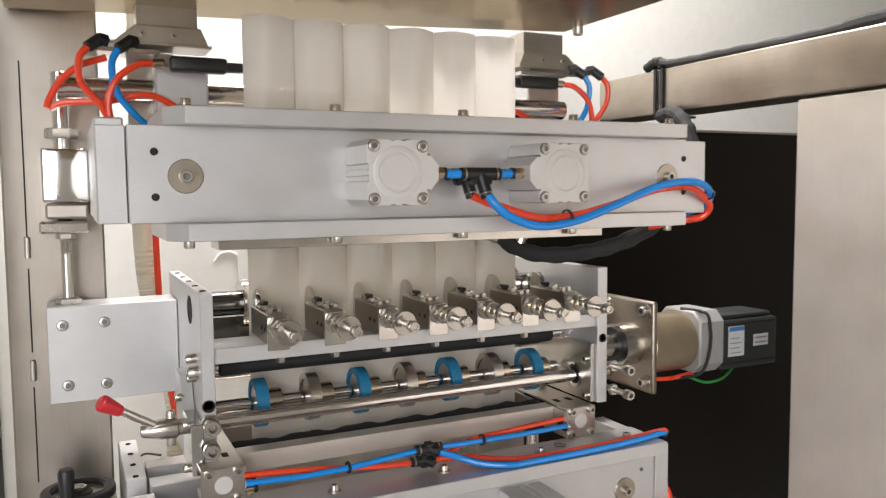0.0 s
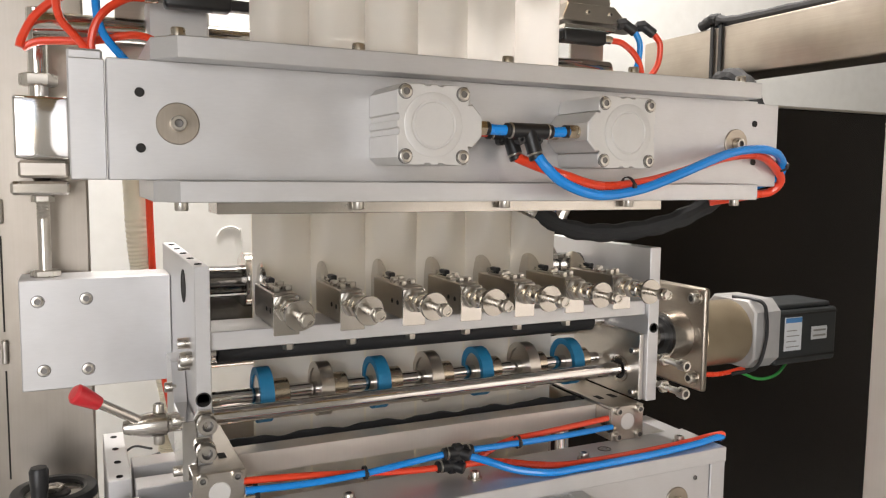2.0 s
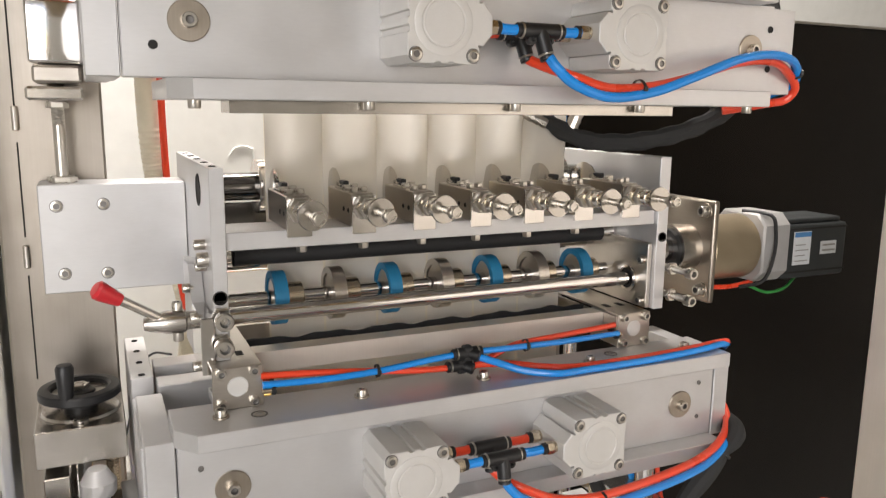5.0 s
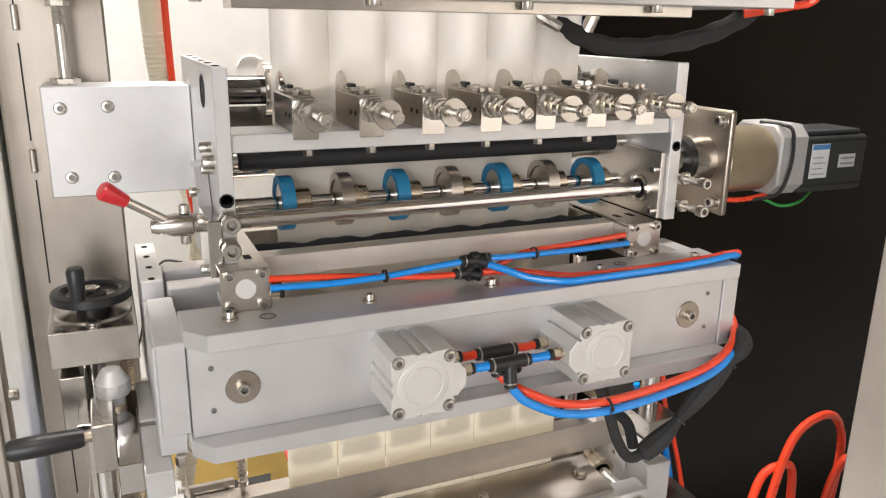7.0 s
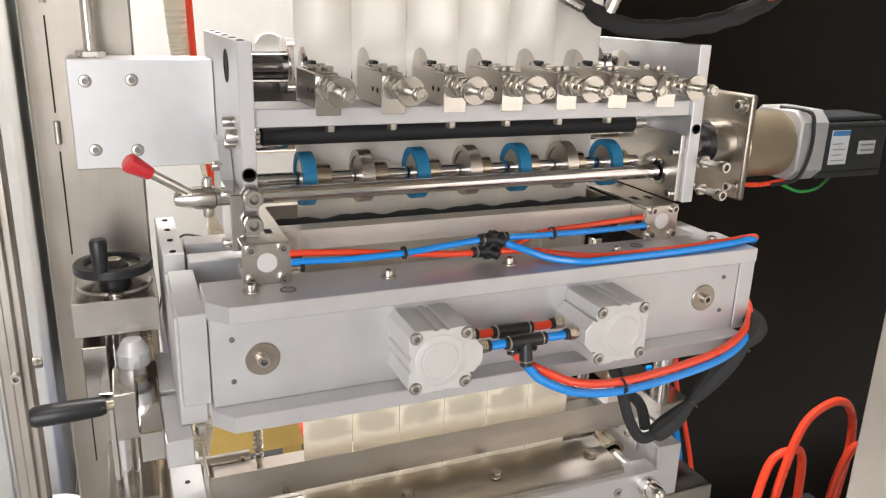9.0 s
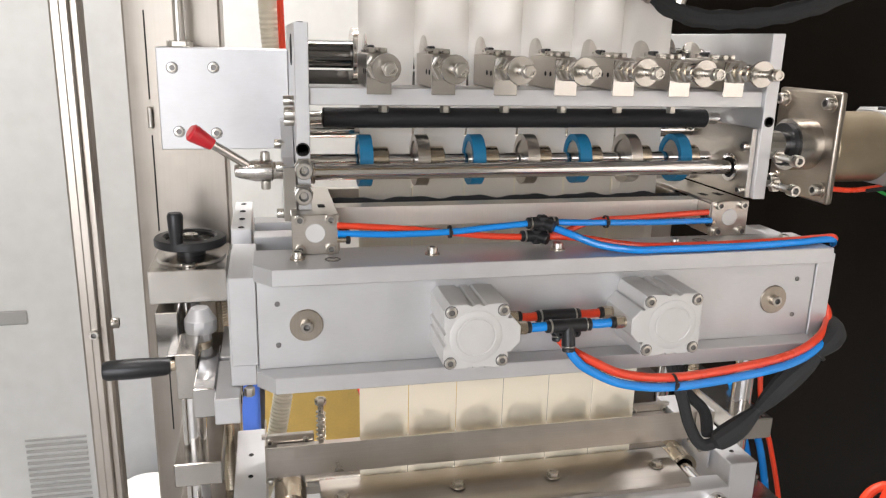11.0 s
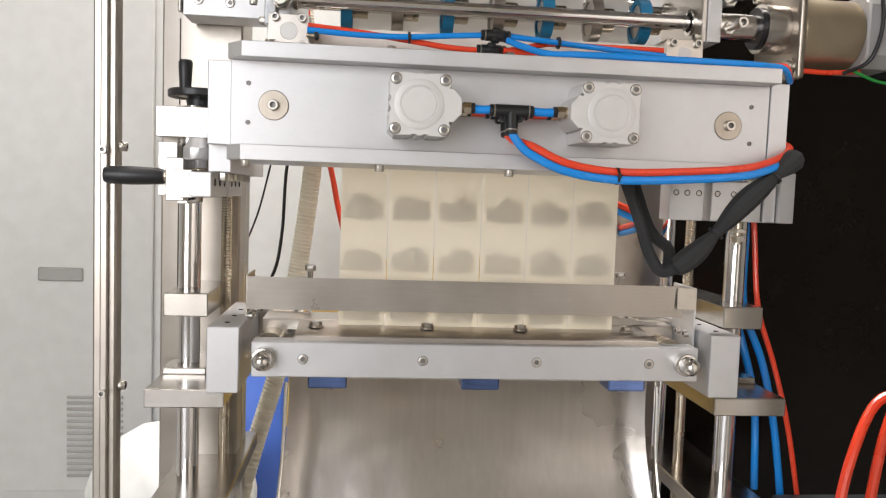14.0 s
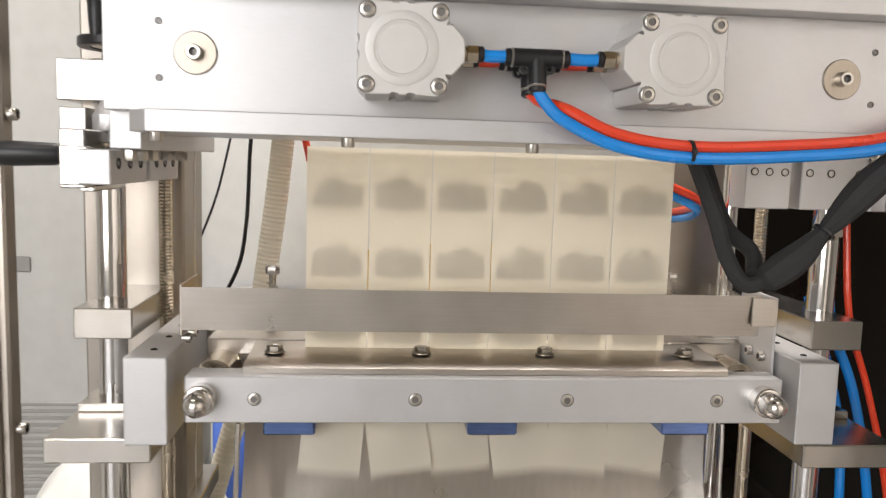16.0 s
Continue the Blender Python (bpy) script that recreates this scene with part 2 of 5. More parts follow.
def hose(points, r, seg=10, steps=8, width=None, bm=None):
    """A round (or, with width, flat) hose along points; width(k) scales the radius on the way."""
    bm = bm or bmesh.new()
    pts = glide(points, steps)
    side, rings = None, []
    for k, p in enumerate(pts):
        way = (pts[min(k + 1, len(pts) - 1)] - pts[max(k - 1, 0)]).normalized()
        side = (side or way.orthogonal()) - way * (side or way.orthogonal()).dot(way)
        side.normalize()
        up = way.cross(side)
        rr = r * (width(k) if width else 1)
        rings.append([bm.verts.new(p + rr * (math.cos(2 * math.pi * j / seg) * side + math.sin(2 * math.pi * j / seg) * up)) for j in range(seg)])
    for a, b in zip(rings, rings[1:]):
        for j in range(seg):
            bm.faces.new((a[j], a[(j + 1) % seg], b[(j + 1) % seg], b[j]))
    bm.faces.new(rings[0])
    bm.faces.new(rings[-1])
    return bm


SHARED = {}


def placed(name, key, build, mat, parent, pos, axis=(0, 0, 1), label=""):
    """A small repeat (bolt, nut, washer) that shares its mesh with its like."""
    if key not in SHARED:
        bm = build()
        bmesh.ops.recalc_face_normals(bm, faces=bm.faces)
        me = bpy.data.meshes.new(name)
        bm.to_mesh(me)
        bm.free()
        me.materials.append(mat)
        smooth_by_angle(me)
        # Socket faces take a dark colour for the shade inside the head.
        if key[0] == "bolt":
            me.materials.append(RECESS_SHADE)
            for p in me.polygons:
                if all(math.hypot(*me.vertices[i].co[:2]) < key[1] * 0.57 and me.vertices[i].co.z > 0 for i in p.vertices):
                    p.material_index = 1
        SHARED[key] = me
    ob = new(name, SHARED[key])
    if parent is not None:
        ob.parent = parent
        if parent.type == "EMPTY":
            ob.matrix_parent_inverse = Matrix.Translation(-Vector(parent.location))
    ob.matrix_basis = Matrix.Translation(pos) @ frame_to(axis)
    return tagged(ob, label) if label else ob


def bolt(parent, pos, axis, r=0.0065, h=0.007):
    """A socket head cap screw."""
    prof = [(0, -0.004), (r * 0.55, -0.004), (r * 0.55, 0), (r, 0), (r, h * 0.86), (r * 0.88, h), (r * 0.56, h), (r * 0.53, h * 0.4), (0, h * 0.35)]
    return placed("bolt", ("bolt", r, h), lambda: revolve(prof, (0, 0, 0), (0, 0, 1), 14), BOLT, parent, pos, axis)


def hexnut(parent, pos, axis, r=0.009, h=0.007, name="nut", mat=None):
    prof = [(0, 0), (r * 0.94, 0), (r, h * 0.12), (r, h * 0.88), (r * 0.9, h), (r * 0.55, h), (r * 0.5, h * 0.8), (0, h * 0.8)]
    return placed(name, ("nut", name, r, h), lambda: revolve(prof, (0, 0, 0), (0, 0, 1), 6), mat or BOLT, parent, pos, axis)


def hole(parent, pos, axis, r=0.004, mat=None):
    """A drilled hole: a thin rim round a disc whose dark colour paints its shade."""
    prof = [(r * 1.15, -0.0006), (r * 1.15, 0.0006), (r, 0.0008), (r * 0.92, -0.0002), (0, -0.0002)]
    return placed("hole", ("hole", r, mat is None), lambda: revolve(prof, (0, 0, 0), (0, 0, 1), 14), mat or GAP_SHADE, parent, pos, axis)


def washer(parent, pos, axis, r=0.02, h=0.0025):
    prof = [(0, 0), (r, 0), (r, h * 0.7), (r * 0.96, h), (0, h)]
    return placed("washer", ("washer", r, h), lambda: revolve(prof, (0, 0, 0), (0, 0, 1), 28), BEAM, parent, pos, axis)


FRONT, BACK, UP, DOWN, RIGHT, LEFT = (0, -1, 0), (0, 1, 0), (0, 0, 1), (0, 0, -1), (1, 0, 0), (-1, 0, 0)


# ---- the workshop: unseen outer shell, added for light and reflections ----
def plain(name, bm, mat, label, kind="structure"):
    ob = part(name, bm, mat, None)
    return tagged(ob, label, kind=kind)


plain("floor", box(-4, 4, -3.6, 3.6, -0.1, 0, 0), FLOORM, "grey painted workshop floor")
plain("ceiling", box(-4, 4, -3.6, 3.6, 3.5, 3.6, 0), WALLM, "grey workshop ceiling")
plain("wall_west", box(-4.1, -4, -3.6, 3.6, 0, 3.5, 0), WALLM, "plain grey workshop wall")
plain("wall_east", box(4, 4.1, -3.6, 3.6, 0, 3.5, 0), WALLM, "plain grey workshop wall")


def unseen_wall(name, y0, y1, x0, x1, z0, z1):
    bm = box(-4, x0, y0, y1, 0, 3.5, 0)
    box(x1, 4, y0, y1, 0, 3.5, 0, bm)
    box(x0, x1, y0, y1, 0, z0, 0, bm)
    box(x0, x1, y0, y1, z1, 3.5, 0, bm)
    plain(name, bm, WALLM, "unseen grey workshop wall with an opening for the added light")


# Both walls are out of view; their openings are placed to suit the lamps.
unseen_wall("wall_south", -3.6, -3.5, -3.3, -0.8, 0.2, 2.9)
unseen_wall("wall_north", 3.5, 3.6, -3.1, 0.7, 1.2, 3.2)


plain("wall_inner", box(0.95, 3.9, 1.5, 1.55, 0, 3.2, 0.005), WHITE, "white painted partition wall behind the machine")


# ---- machine frame ----
def frame_post(name, x0, x1, y0, y1, z0, z1, label, mat=None):
    ob = thing(name, ((x0 + x1) / 2, (y0 + y1) / 2, z0), label, "machine column")
    part("post", box(x0, x1, y0, y1, z0, z1, 0.003), mat or STEEL_V, ob)
    return ob


column = frame_post("machine_column", -0.515, -0.386, 0.414, 0.52, 0, 2.3, "brushed stainless steel machine column with a rear mounting face")
for z0, z1 in ((0.70, 0.98), (1.02, 1.16), (1.21, 1.33), (1.37, 1.62)):
    part("slit", box(-0.4875, -0.4855, 0.4132, 0.4138, z0, z1, 0), GAP_SHADE, column, "dark joint slit")
for z in (1.345, 1.17):
    part("hinge", rod((-0.4865, 0.410, z), (-0.4865, 0.410, z + 0.03), 0.004, 12), BOLT, column, "stainless pin hinge")
right_column = frame_post("machine_column", 0.29, 0.40, 0.52, 0.60, 0, 1.26, "brushed stainless steel machine column behind the guide rods")

beam = thing("frame_beam", (0.55, 0.0, 1.566), "brushed stainless steel square tube beam of the machine frame", "frame beam")
part("tube", box(0.515, 0.585, -1.7, 0.43, 1.566, 1.645, 0.004), BEAM, beam)
for y in (0.245, 0.262):
    bm = bmesh.new()
    for x0, x1, z0, z1 in ((0.511, 0.514, 1.562, 1.65), (0.511, 0.59, 1.646, 1.65), (0.511, 0.59, 1.561, 1.565)):
        box(x0, x1, y, y + 0.006, z0, z1, 0, bm)
    part("cable_tie", bm, BLACK, beam, "black cable tie strap")
side = thing("machine_guard", (0.55, -0.9, 0), "brushed stainless steel side panel of the machine frame", "guard sheet")
part("sheet", box(0.5185, 0.545, -1.7, -0.029, 0.0, 1.562, 0.003), GUARD, side)
for z in (0.3, 0.8, 1.3):
    bolt(side, (0.5185, -0.4, z), LEFT, 0.006, 0.004)

loom = thing("cable_loom", (0.53, 0.1, 1.65), "black corrugated cable loom lying along the frame beam", "cable loom")
part("loom", hose([(0.522, 0.30, 1.652), (0.526, 0.275, 1.662), (0.528, 0.24, 1.653), (0.535, 0.1, 1.652), (0.545, -0.05, 1.653), (0.55, -0.2, 1.658), (0.55, -0.7, 1.66), (0.55, -1.6, 1.66)], 0.0085, width=lambda k: 1 + 0.08 * math.sin(k * 2.1) + (0.5 if k > 34 else 0)), SLEEVE, loom)
loom = thing("cable_loom", (0.45, 0.2, 1.5), "black wrapped cable loom looping behind the upper jaw", "cable loom")
part("loom", hose([(0.515, 0.25, 1.563), (0.50, 0.20, 1.562), (0.492, 0.16, 1.53), (0.485, 0.14, 1.47), (0.45, 0.14, 1.41), (0.38, 0.15, 1.362), (0.30, 0.17, 1.338), (0.22, 0.20, 1.336), (0.17, 0.24, 1.365), (0.13, 0.28, 1.40)], 0.0125, width=lambda k: 1 + 0.1 * math.sin(k * 1.7)), SLEEVE, loom)
part("spring_guard", hose([(0.20, 0.215, 1.350), (0.21, 0.21, 1.385), (0.20, 0.22, 1.41)], 0.0085, width=lambda k: 1.0 + 0.12 * (k % 2), steps=8), BOLT, loom, "steel spring guard")
part("spring_guard", hose([(0.12, 0.25, 1.40), (0.14, 0.24, 1.375), (0.17, 0.23, 1.358)], 0.0075, width=lambda k: 1.0 + 0.12 * (k % 2), steps=8), BOLT, loom, "steel spring guard")

black = thing("back_panel", (1.1, 0.62, 0), "glossy black acrylic panel behind the motor", "back panel")
part("sheet", box(0.34, 2.6, 0.62, 0.635, 0.0, 1.572, 0.002), PANEL, black)
part("edge_trim", box(0.34, 2.6, 0.617, 0.638, 1.5722, 1.578, 0.001), STEEL, black, "stainless edge trim")

top = thing("top_plate", (0, 0.1, 1.685), "overhead stainless steel plate with a bolt under it", "machine plate")
part("plate", prism([(-0.5, -0.6), (0.300, -0.6), (0.290, 0.222), (-0.03, 0.30), (-0.5, 0.39)], "z", 1.685, 1.76, 0.002), REFLECT_BROWN, top)
bolt(top, (0.287, 0.182, 1.685), DOWN, 0.008, 0.012)


# ---- sealing jaw units ----
def jaw_unit(name, x, yp, z, left, wash, label, rear, bolts):
    """Front plate between two flanges; yp: the plate's face."""
    ob = thing(name, (x, yp, z - 0.07), label, "sealing unit")
    part("front_plate", box(left, x + (0.375 if z > 1.2 else 0.350), yp, yp + 0.03, z - 0.052, z + 0.052, 0.0008), ALU, ob)
    for s, nm in ((1, "top_flange"), (-1, "bottom_flange")):
        z0, z1 = sorted((z + s * 0.052, z + s * 0.071))
        xl = x - 0.348
        back = rear if s > 0 else yp + 0.16
        outline = [(xl, back), (xl, yp - 0.004), (xl + 0.02, yp - 0.028), (x + 0.35, yp - 0.028), (x + 0.35, back)]
        part(nm, prism(outline, "z", z0, z1, 0.0008), ALU, ob)
    if z > 1.2:
        part("end_block", box(x + 0.377, x + 0.416, yp + 0.004, yp + 0.16, z - 0.055, z + 0.05, 0.001), ALU, ob)
    else:
        part("end_block", box(x + 0.3512, x + 0.3765, yp - 0.0015, yp + 0.16, z - 0.055, z + 0.056, 0.001), ALU, ob)
    part("end_block", box(left - 0.03, left - 0.001, yp + 0.012, yp + 0.16, z - 0.052, z + 0.052, 0.001), ALU, ob)
    for s in (-1, 1):
        washer(ob, (wash[0] + s * wash[1], yp, z - 0.002), FRONT, 0.0185)
        bolt(ob, (wash[0] + s * wash[1], yp - 0.0025, z - 0.002), FRONT, 0.0068, 0.008)
        for dz in (0.024, -0.024):
            hole(ob, (wash[0] + s * (wash[1] + 0.031), yp - 0.0004, z + dz), FRONT, 0.0036 if z > 1.2 else 0.0026, None if z > 1.2 else RECESS_SHADE)
    for k in range(5):
        bolt(ob, (bolts[0] + bolts[1] * k, yp + bolts[2], z + 0.071), UP, 0.0062, 0.009)
        washer(ob, (bolts[0] + bolts[1] * k, yp + bolts[2], z + 0.071), UP, 0.0085, 0.002)
        bolt(ob, (x - 0.325 + 0.165 * k, yp - 0.006, z - 0.071), DOWN, 0.006, 0.008)
    return ob


UX, UY, UZ = 0.008, 0.047, 1.4545
LX, LY, LZ = 0.0, 0.070, 0.9925
upper = jaw_unit("upper_sealing_unit", UX, UY, UZ, -0.375, (0.0145, 0.3325), "silver anodised aluminium upper sealing jaw unit with front plate and flanges", UY + 0.16, (UX - 0.325, 0.165, -0.008))
part("seal_strip", box(-0.285, 0.235, 0.050, 0.10, 1.3715, 1.3835, 0.0005), SATIN, upper, "polished steel strip under the jaw")
part("support_arm", box(-0.4055, -0.377, 0.064, 0.40, 1.405, 1.515, 0.002), ALU, upper, "aluminium support arm")
lower = jaw_unit("lower_sealing_unit", LX, LY, LZ, -0.345, (0.001, 0.2935), "silver anodised aluminium lower sealing jaw unit with front plate and flanges", 0.124, (-0.300, 0.1515, 0.011))


def cylinder_outline(side):
    """The face of a compact cylinder: square, with a chamfered port lobe on one side."""
    h = 0.0368
    right = [(0.026, h), (0.034, h - 0.001), (0.0365, h - 0.008), (0.0365, 0.022), (0.033, 0.0205), (0.0345, 0.0175), (0.039, 0.0205), (0.0495, 0.009),
             (0.0495, -0.009), (0.039, -0.0205), (0.0345, -0.0175), (0.033, -0.0205), (0.0365, -0.022), (0.0365, -h + 0.008), (0.034, -h + 0.001), (0.026, -h)]
    foot = [(0.010, -h), (0.009, -h + 0.003), (0.004, -h + 0.003), (0.0035, -h), (-0.0035, -h), (-0.004, -h + 0.003), (-0.009, -h + 0.003), (-0.010, -h)]
    left = [(-0.030, -h), (-h, -0.030), (-h, -0.010), (-h + 0.003, -0.009), (-h + 0.003, -0.004), (-h, -0.003), (-h, 0.003), (-h + 0.003, 0.004), (-h + 0.003, 0.009), (-h, 0.010), (-h, 0.030), (-0.030, h)]
    head = [(-u, -v) for u, v in foot]
    return [(side * u, v) for u, v in right + foot + left + head]


def air_cylinder(x, yf, yb, z, side, label):
    ob = thing("air_cylinder", (x, yb, z), label, "air cylinder", "compact air cylinders on the sealing jaws")
    part("body", prism([(x + u, z + v) for u, v in cylinder_outline(side)], "y", yf, yb, 0.0009), ALU_CAST, ob)
    part("end_cap", revolve([(0, 0), (0.0295, 0), (0.0295, 0.0006), (0.0285, 0.0010), (0.0225, 0.0010), (0.0218, 0.0003), (0.0205, 0.0003), (0.0198, 0.0010), (0, 0.0010)], (x - side * 0.001, yf, z), FRONT, 40), ALU_CAST, ob, "round embossed end cap")
    for u in (-0.029, 0.029):
        for v in (-0.029, 0.029):
            # A dark ring paints the shade in the gap round the screw head.
            part("seat_shade", ring((x + u, yf + 0.001, z + v), (x + u, yf - 0.0006, z + v), 0.0070, 0.0062, 20), RECESS_SHADE, ob)
            bolt(ob, (x + u, yf - 0.0005, z + v), FRONT, 0.0058, 0.0022)
    for y in (yf + 0.018, yb - 0.018):
        p = part("port_fitting", rod((x + side * 0.049, y, z), (x + side * 0.053, y, z), 0.0068, 16), BRASS, ob, "nickel brass push-in fitting")
        part("hex", revolve([(0, 0), (0.0075, 0), (0.0075, 0.009), (0, 0.009)], (x + side * 0.053, y, z), (side, 0, 0), 6), BRASS, p)
        part("collar", rod((x + side * 0.062, y, z), (x + side * 0.067, y, z), 0.0068, 16), BLACK, p, "black release collar")
    return ob


CYL = "silver bead-blasted square compact air cylinder bolted to the sealing jaw"
for cx, side in ((UX - 0.1095, 1), (UX + 0.111, -1)):
    air_cylinder(cx, -0.027, UY, 1.4555, side, CYL)
for cx, side in ((-0.115, 1), (0.115, -1)):
    air_cylinder(cx, 0.0, LY, LZ, side, CYL)


def tee(x, y, z, down, label):
    ob = thing("tee_fitting", (x, y, z), label, "hose fitting", "push-in tee fittings")
    part("run", rod((x - 0.021, y, z), (x + 0.021, y, z), 0.0078, 18), BLACK, ob)
    d = Vector(down).normalized()
    p = Vector((x, y, z))
    part("branch", rod(p, p + d * 0.024, 0.0078, 18), BLACK, ob)
    for q, w in ((p + Vector((0.021, 0, 0)), Vector((1, 0, 0))), (p - Vector((0.021, 0, 0)), Vector((-1, 0, 0))), (p + d * 0.024, d)):
        part("ring", rod(q - w * 0.001, q + w * 0.0012, 0.0083, 18), BOLT, ob, "bright metal ring")
        part("collar", rod(q + w * 0.001, q + w * 0.006, 0.0074, 18), BLACK, ob)
    for s in (-1, 1):
        part("eyelet", ring((x + s * 0.010, y - 0.004, z - 0.009), (x + s * 0.010, y + 0.004, z - 0.009), 0.0045, 0.002, 14), BLACK, ob)
    return ob


def tube(points, mat, label, r=0.0053):
    ob = thing("air_hose", points[0], label, "air hose", "red and blue air hoses")
    part("hose", hose(points, r), mat, ob)
    return ob


def strap(pos, axis, r):
    ob = thing("cable_tie", pos, "black nylon cable tie round a pair of hoses", "cable tie", "cable ties on the hoses")
    part("band", ring(Vector(pos) - Vector(axis) * 0.0016, Vector(pos) + Vector(axis) * 0.0016, r, r * 0.9, 20), BLACK, ob)
    part("head", box(pos[0] - 0.002, pos[0] + 0.002, pos[1] - r - 0.002, pos[1] - r + 0.002, pos[2] - 0.002, pos[2] + 0.003, 0.0005), BLACK, ob)
    return ob


RT, BT = "glossy red polyurethane air hose", "glossy blue polyurethane air hose"
for dy, mat, words in ((-0.010, BLUE, BT), (0.029, RED, RT)):
    tee(UX + 0.002, dy, 1.4545, (0.2, -0.25, -1), "black plastic tee fitting between the upper air cylinders")
    tube([(UX - 0.050, dy, 1.4555), (UX - 0.035, dy, 1.4545), (UX - 0.019, dy, 1.4545)], mat, words)
    tube([(UX + 0.023, dy, 1.4545), (UX + 0.037, dy, 1.4545), (UX + 0.052, dy, 1.4555)], mat, words)
up_path = [(0.016, -0.02, 1.4285), (0.022, -0.026, 1.418), (0.042, -0.031, 1.402), (0.084, -0.031, 1.391), (0.144, -0.022, 1.397), (0.207, -0.012, 1.414), (0.292, 0.0, 1.439), (0.369, 0.018, 1.445), (0.415, 0.035, 1.434), (0.432, 0.055, 1.412), (0.41, 0.09, 1.395)]
tube(up_path, BLUE, BT)
tube([(0.016, 0.021, 1.4285), (0.027, 0.004, 1.421), (0.050, -0.018, 1.410), (0.090, -0.021, 1.400), (0.146, -0.014, 1.403), (0.209, -0.003, 1.414), (0.292, 0.009, 1.434), (0.365, 0.026, 1.438), (0.412, 0.042, 1.424), (0.433, 0.05, 1.408), (0.428, 0.06, 1.393), (0.405, 0.07, 1.388), (0.36, 0.10, 1.378)], RED, RT)
strap((0.13, -0.018, 1.400), (0.97, 0.1, 0.2), 0.0105)
strap((0.425, 0.045, 1.426), (0.5, 0.3, -0.7), 0.0105)
for dy, mat, words in ((0.019, BLUE, BT), (0.052, RED, RT)):
    tee(-0.003, dy, LZ - 0.001, (0.0, -0.2, -1), "black plastic tee fitting between the lower air cylinders")
    tube([(-0.056, dy, LZ), (-0.04, dy, LZ - 0.001), (-0.024, dy, LZ)], mat, words)
    tube([(0.018, dy, LZ), (0.035, dy, LZ - 0.001), (0.056, dy, LZ)], mat, words)
low_path = [(-0.003, 0.013, 0.966), (0.004, 0.012, 0.955), (0.021, 0.010, 0.940), (0.064, 0.004, 0.921), (0.128, 0.003, 0.913), (0.219, 0.008, 0.917), (0.30, 0.02, 0.925), (0.352, 0.04, 0.940), (0.385, 0.075, 0.955), (0.40, 0.12, 0.965)]
tube(low_path, BLUE, BT)
tube([(-0.003, 0.046, 0.966), (0.006, 0.035, 0.957)] + [Vector(p) + Vector((0.003, 0.006, 0.0095)) for p in low_path[2:]], RED, RT)
strap((0.128, 0.006, 0.9175), (0.99, 0.0, 0.03), 0.0105)

sleeve_w = lambda k: 0.62 + 0.72 * abs(math.sin(k * 0.19 + 0.2)) if k < 45 else 0.7
sleeve = thing("cable_sleeve", (0.36, 0.05, 0.94), "black fabric cable sleeve hanging below the lower jaw", "cable sleeve")
part("sleeve", hose([(0.40, 0.10, 0.950), (0.372, 0.045, 0.946), (0.345, 0.036, 0.925), (0.31, 0.038, 0.893), (0.275, 0.044, 0.850), (0.246, 0.05, 0.818), (0.215, 0.06, 0.797), (0.198, 0.07, 0.82), (0.186, 0.08, 0.862), (0.172, 0.10, 0.912)], 0.0112, width=sleeve_w), SLEEVE, sleeve)
part("sleeve", hose([(0.225, 0.07, 0.806), (0.235, 0.10, 0.825), (0.215, 0.12, 0.85), (0.19, 0.13, 0.92)], 0.008), SLEEVE, sleeve)
for p, a in (((0.345, 0.036, 0.925), (0.7, 0, 0.7)), ((0.275, 0.044, 0.85), (0.6, 0, 0.75)), ((0.374, 0.05, 0.947), (1, 0.3, 0.4))):
    part("tie", ring(Vector(p) - Vector(a) * 0.0015, Vector(p) + Vector(a) * 0.0015, 0.0108, 0.009, 18), BLACK, sleeve)


# ---- pull-roller and slitting unit ----
unit = thing("slitting_unit_frame", (0.0, 0.25, 1.10), "silver aluminium side plates and cross bar of the film slitting unit", "machine frame")
pl = part("side_plate", prism([(0.125, 1.1095), (0.30, 1.1095), (0.43, 1.17), (0.43, 1.315), (0.125, 1.315)], "x", -0.2965, -0.281, 0.0008), ALU, unit)
pr = part("side_plate", prism([(0.125, 1.1095), (0.30, 1.1095), (0.43, 1.17), (0.43, 1.317), (0.125, 1.317)], "x", 0.2856, 0.303, 0.0008), ALU, unit)
part("cross_bar", box(-0.281, 0.2856, 0.132, 0.20, 1.2265, 1.246, 0.0008), ALU, unit)
part("mounting_plate", box(-0.465, -0.297, 0.336, 0.40, 1.150, 1.283, 0.0012), ALU, unit)
for x, z in ((-0.4455, 1.257), (-0.3935, 1.258), (-0.4415, 1.174), (-0.3935, 1.172)):
    # The counterbore's shade is painted as a thin dark ring.
    part("counterbore_shade", ring((x, 0.337, z), (x, 0.3354, z), 0.0076, 0.0067, 20), RECESS_SHADE, unit)
    bolt(unit, (x, 0.3362, z), FRONT, 0.0064, 0.0016)
for k in range(5):
    hole(unit, (-0.289, 0.15 + 0.06 * k, 1.3152), UP, 0.0035)
hole(unit, (-0.2895, 0.1248, 1.178), FRONT, 0.0068)
hole(unit, (0.2945, 0.1248, 1.209), FRONT, 0.0058)
hole(unit, (-0.2968, 0.21, 1.285), LEFT, 0.016)
for y, z, r in ((0.155, 1.215, 0.008), (0.175, 1.228, 0.006), (0.172, 1.205, 0.006)):
    bolt(unit, (-0.2965, y, z), LEFT, r, 0.012)
for k in range(6):
    hexnut(unit, (-0.195 + 0.073 * k, 0.15, 1.2265), DOWN, 0.0062, 0.009)

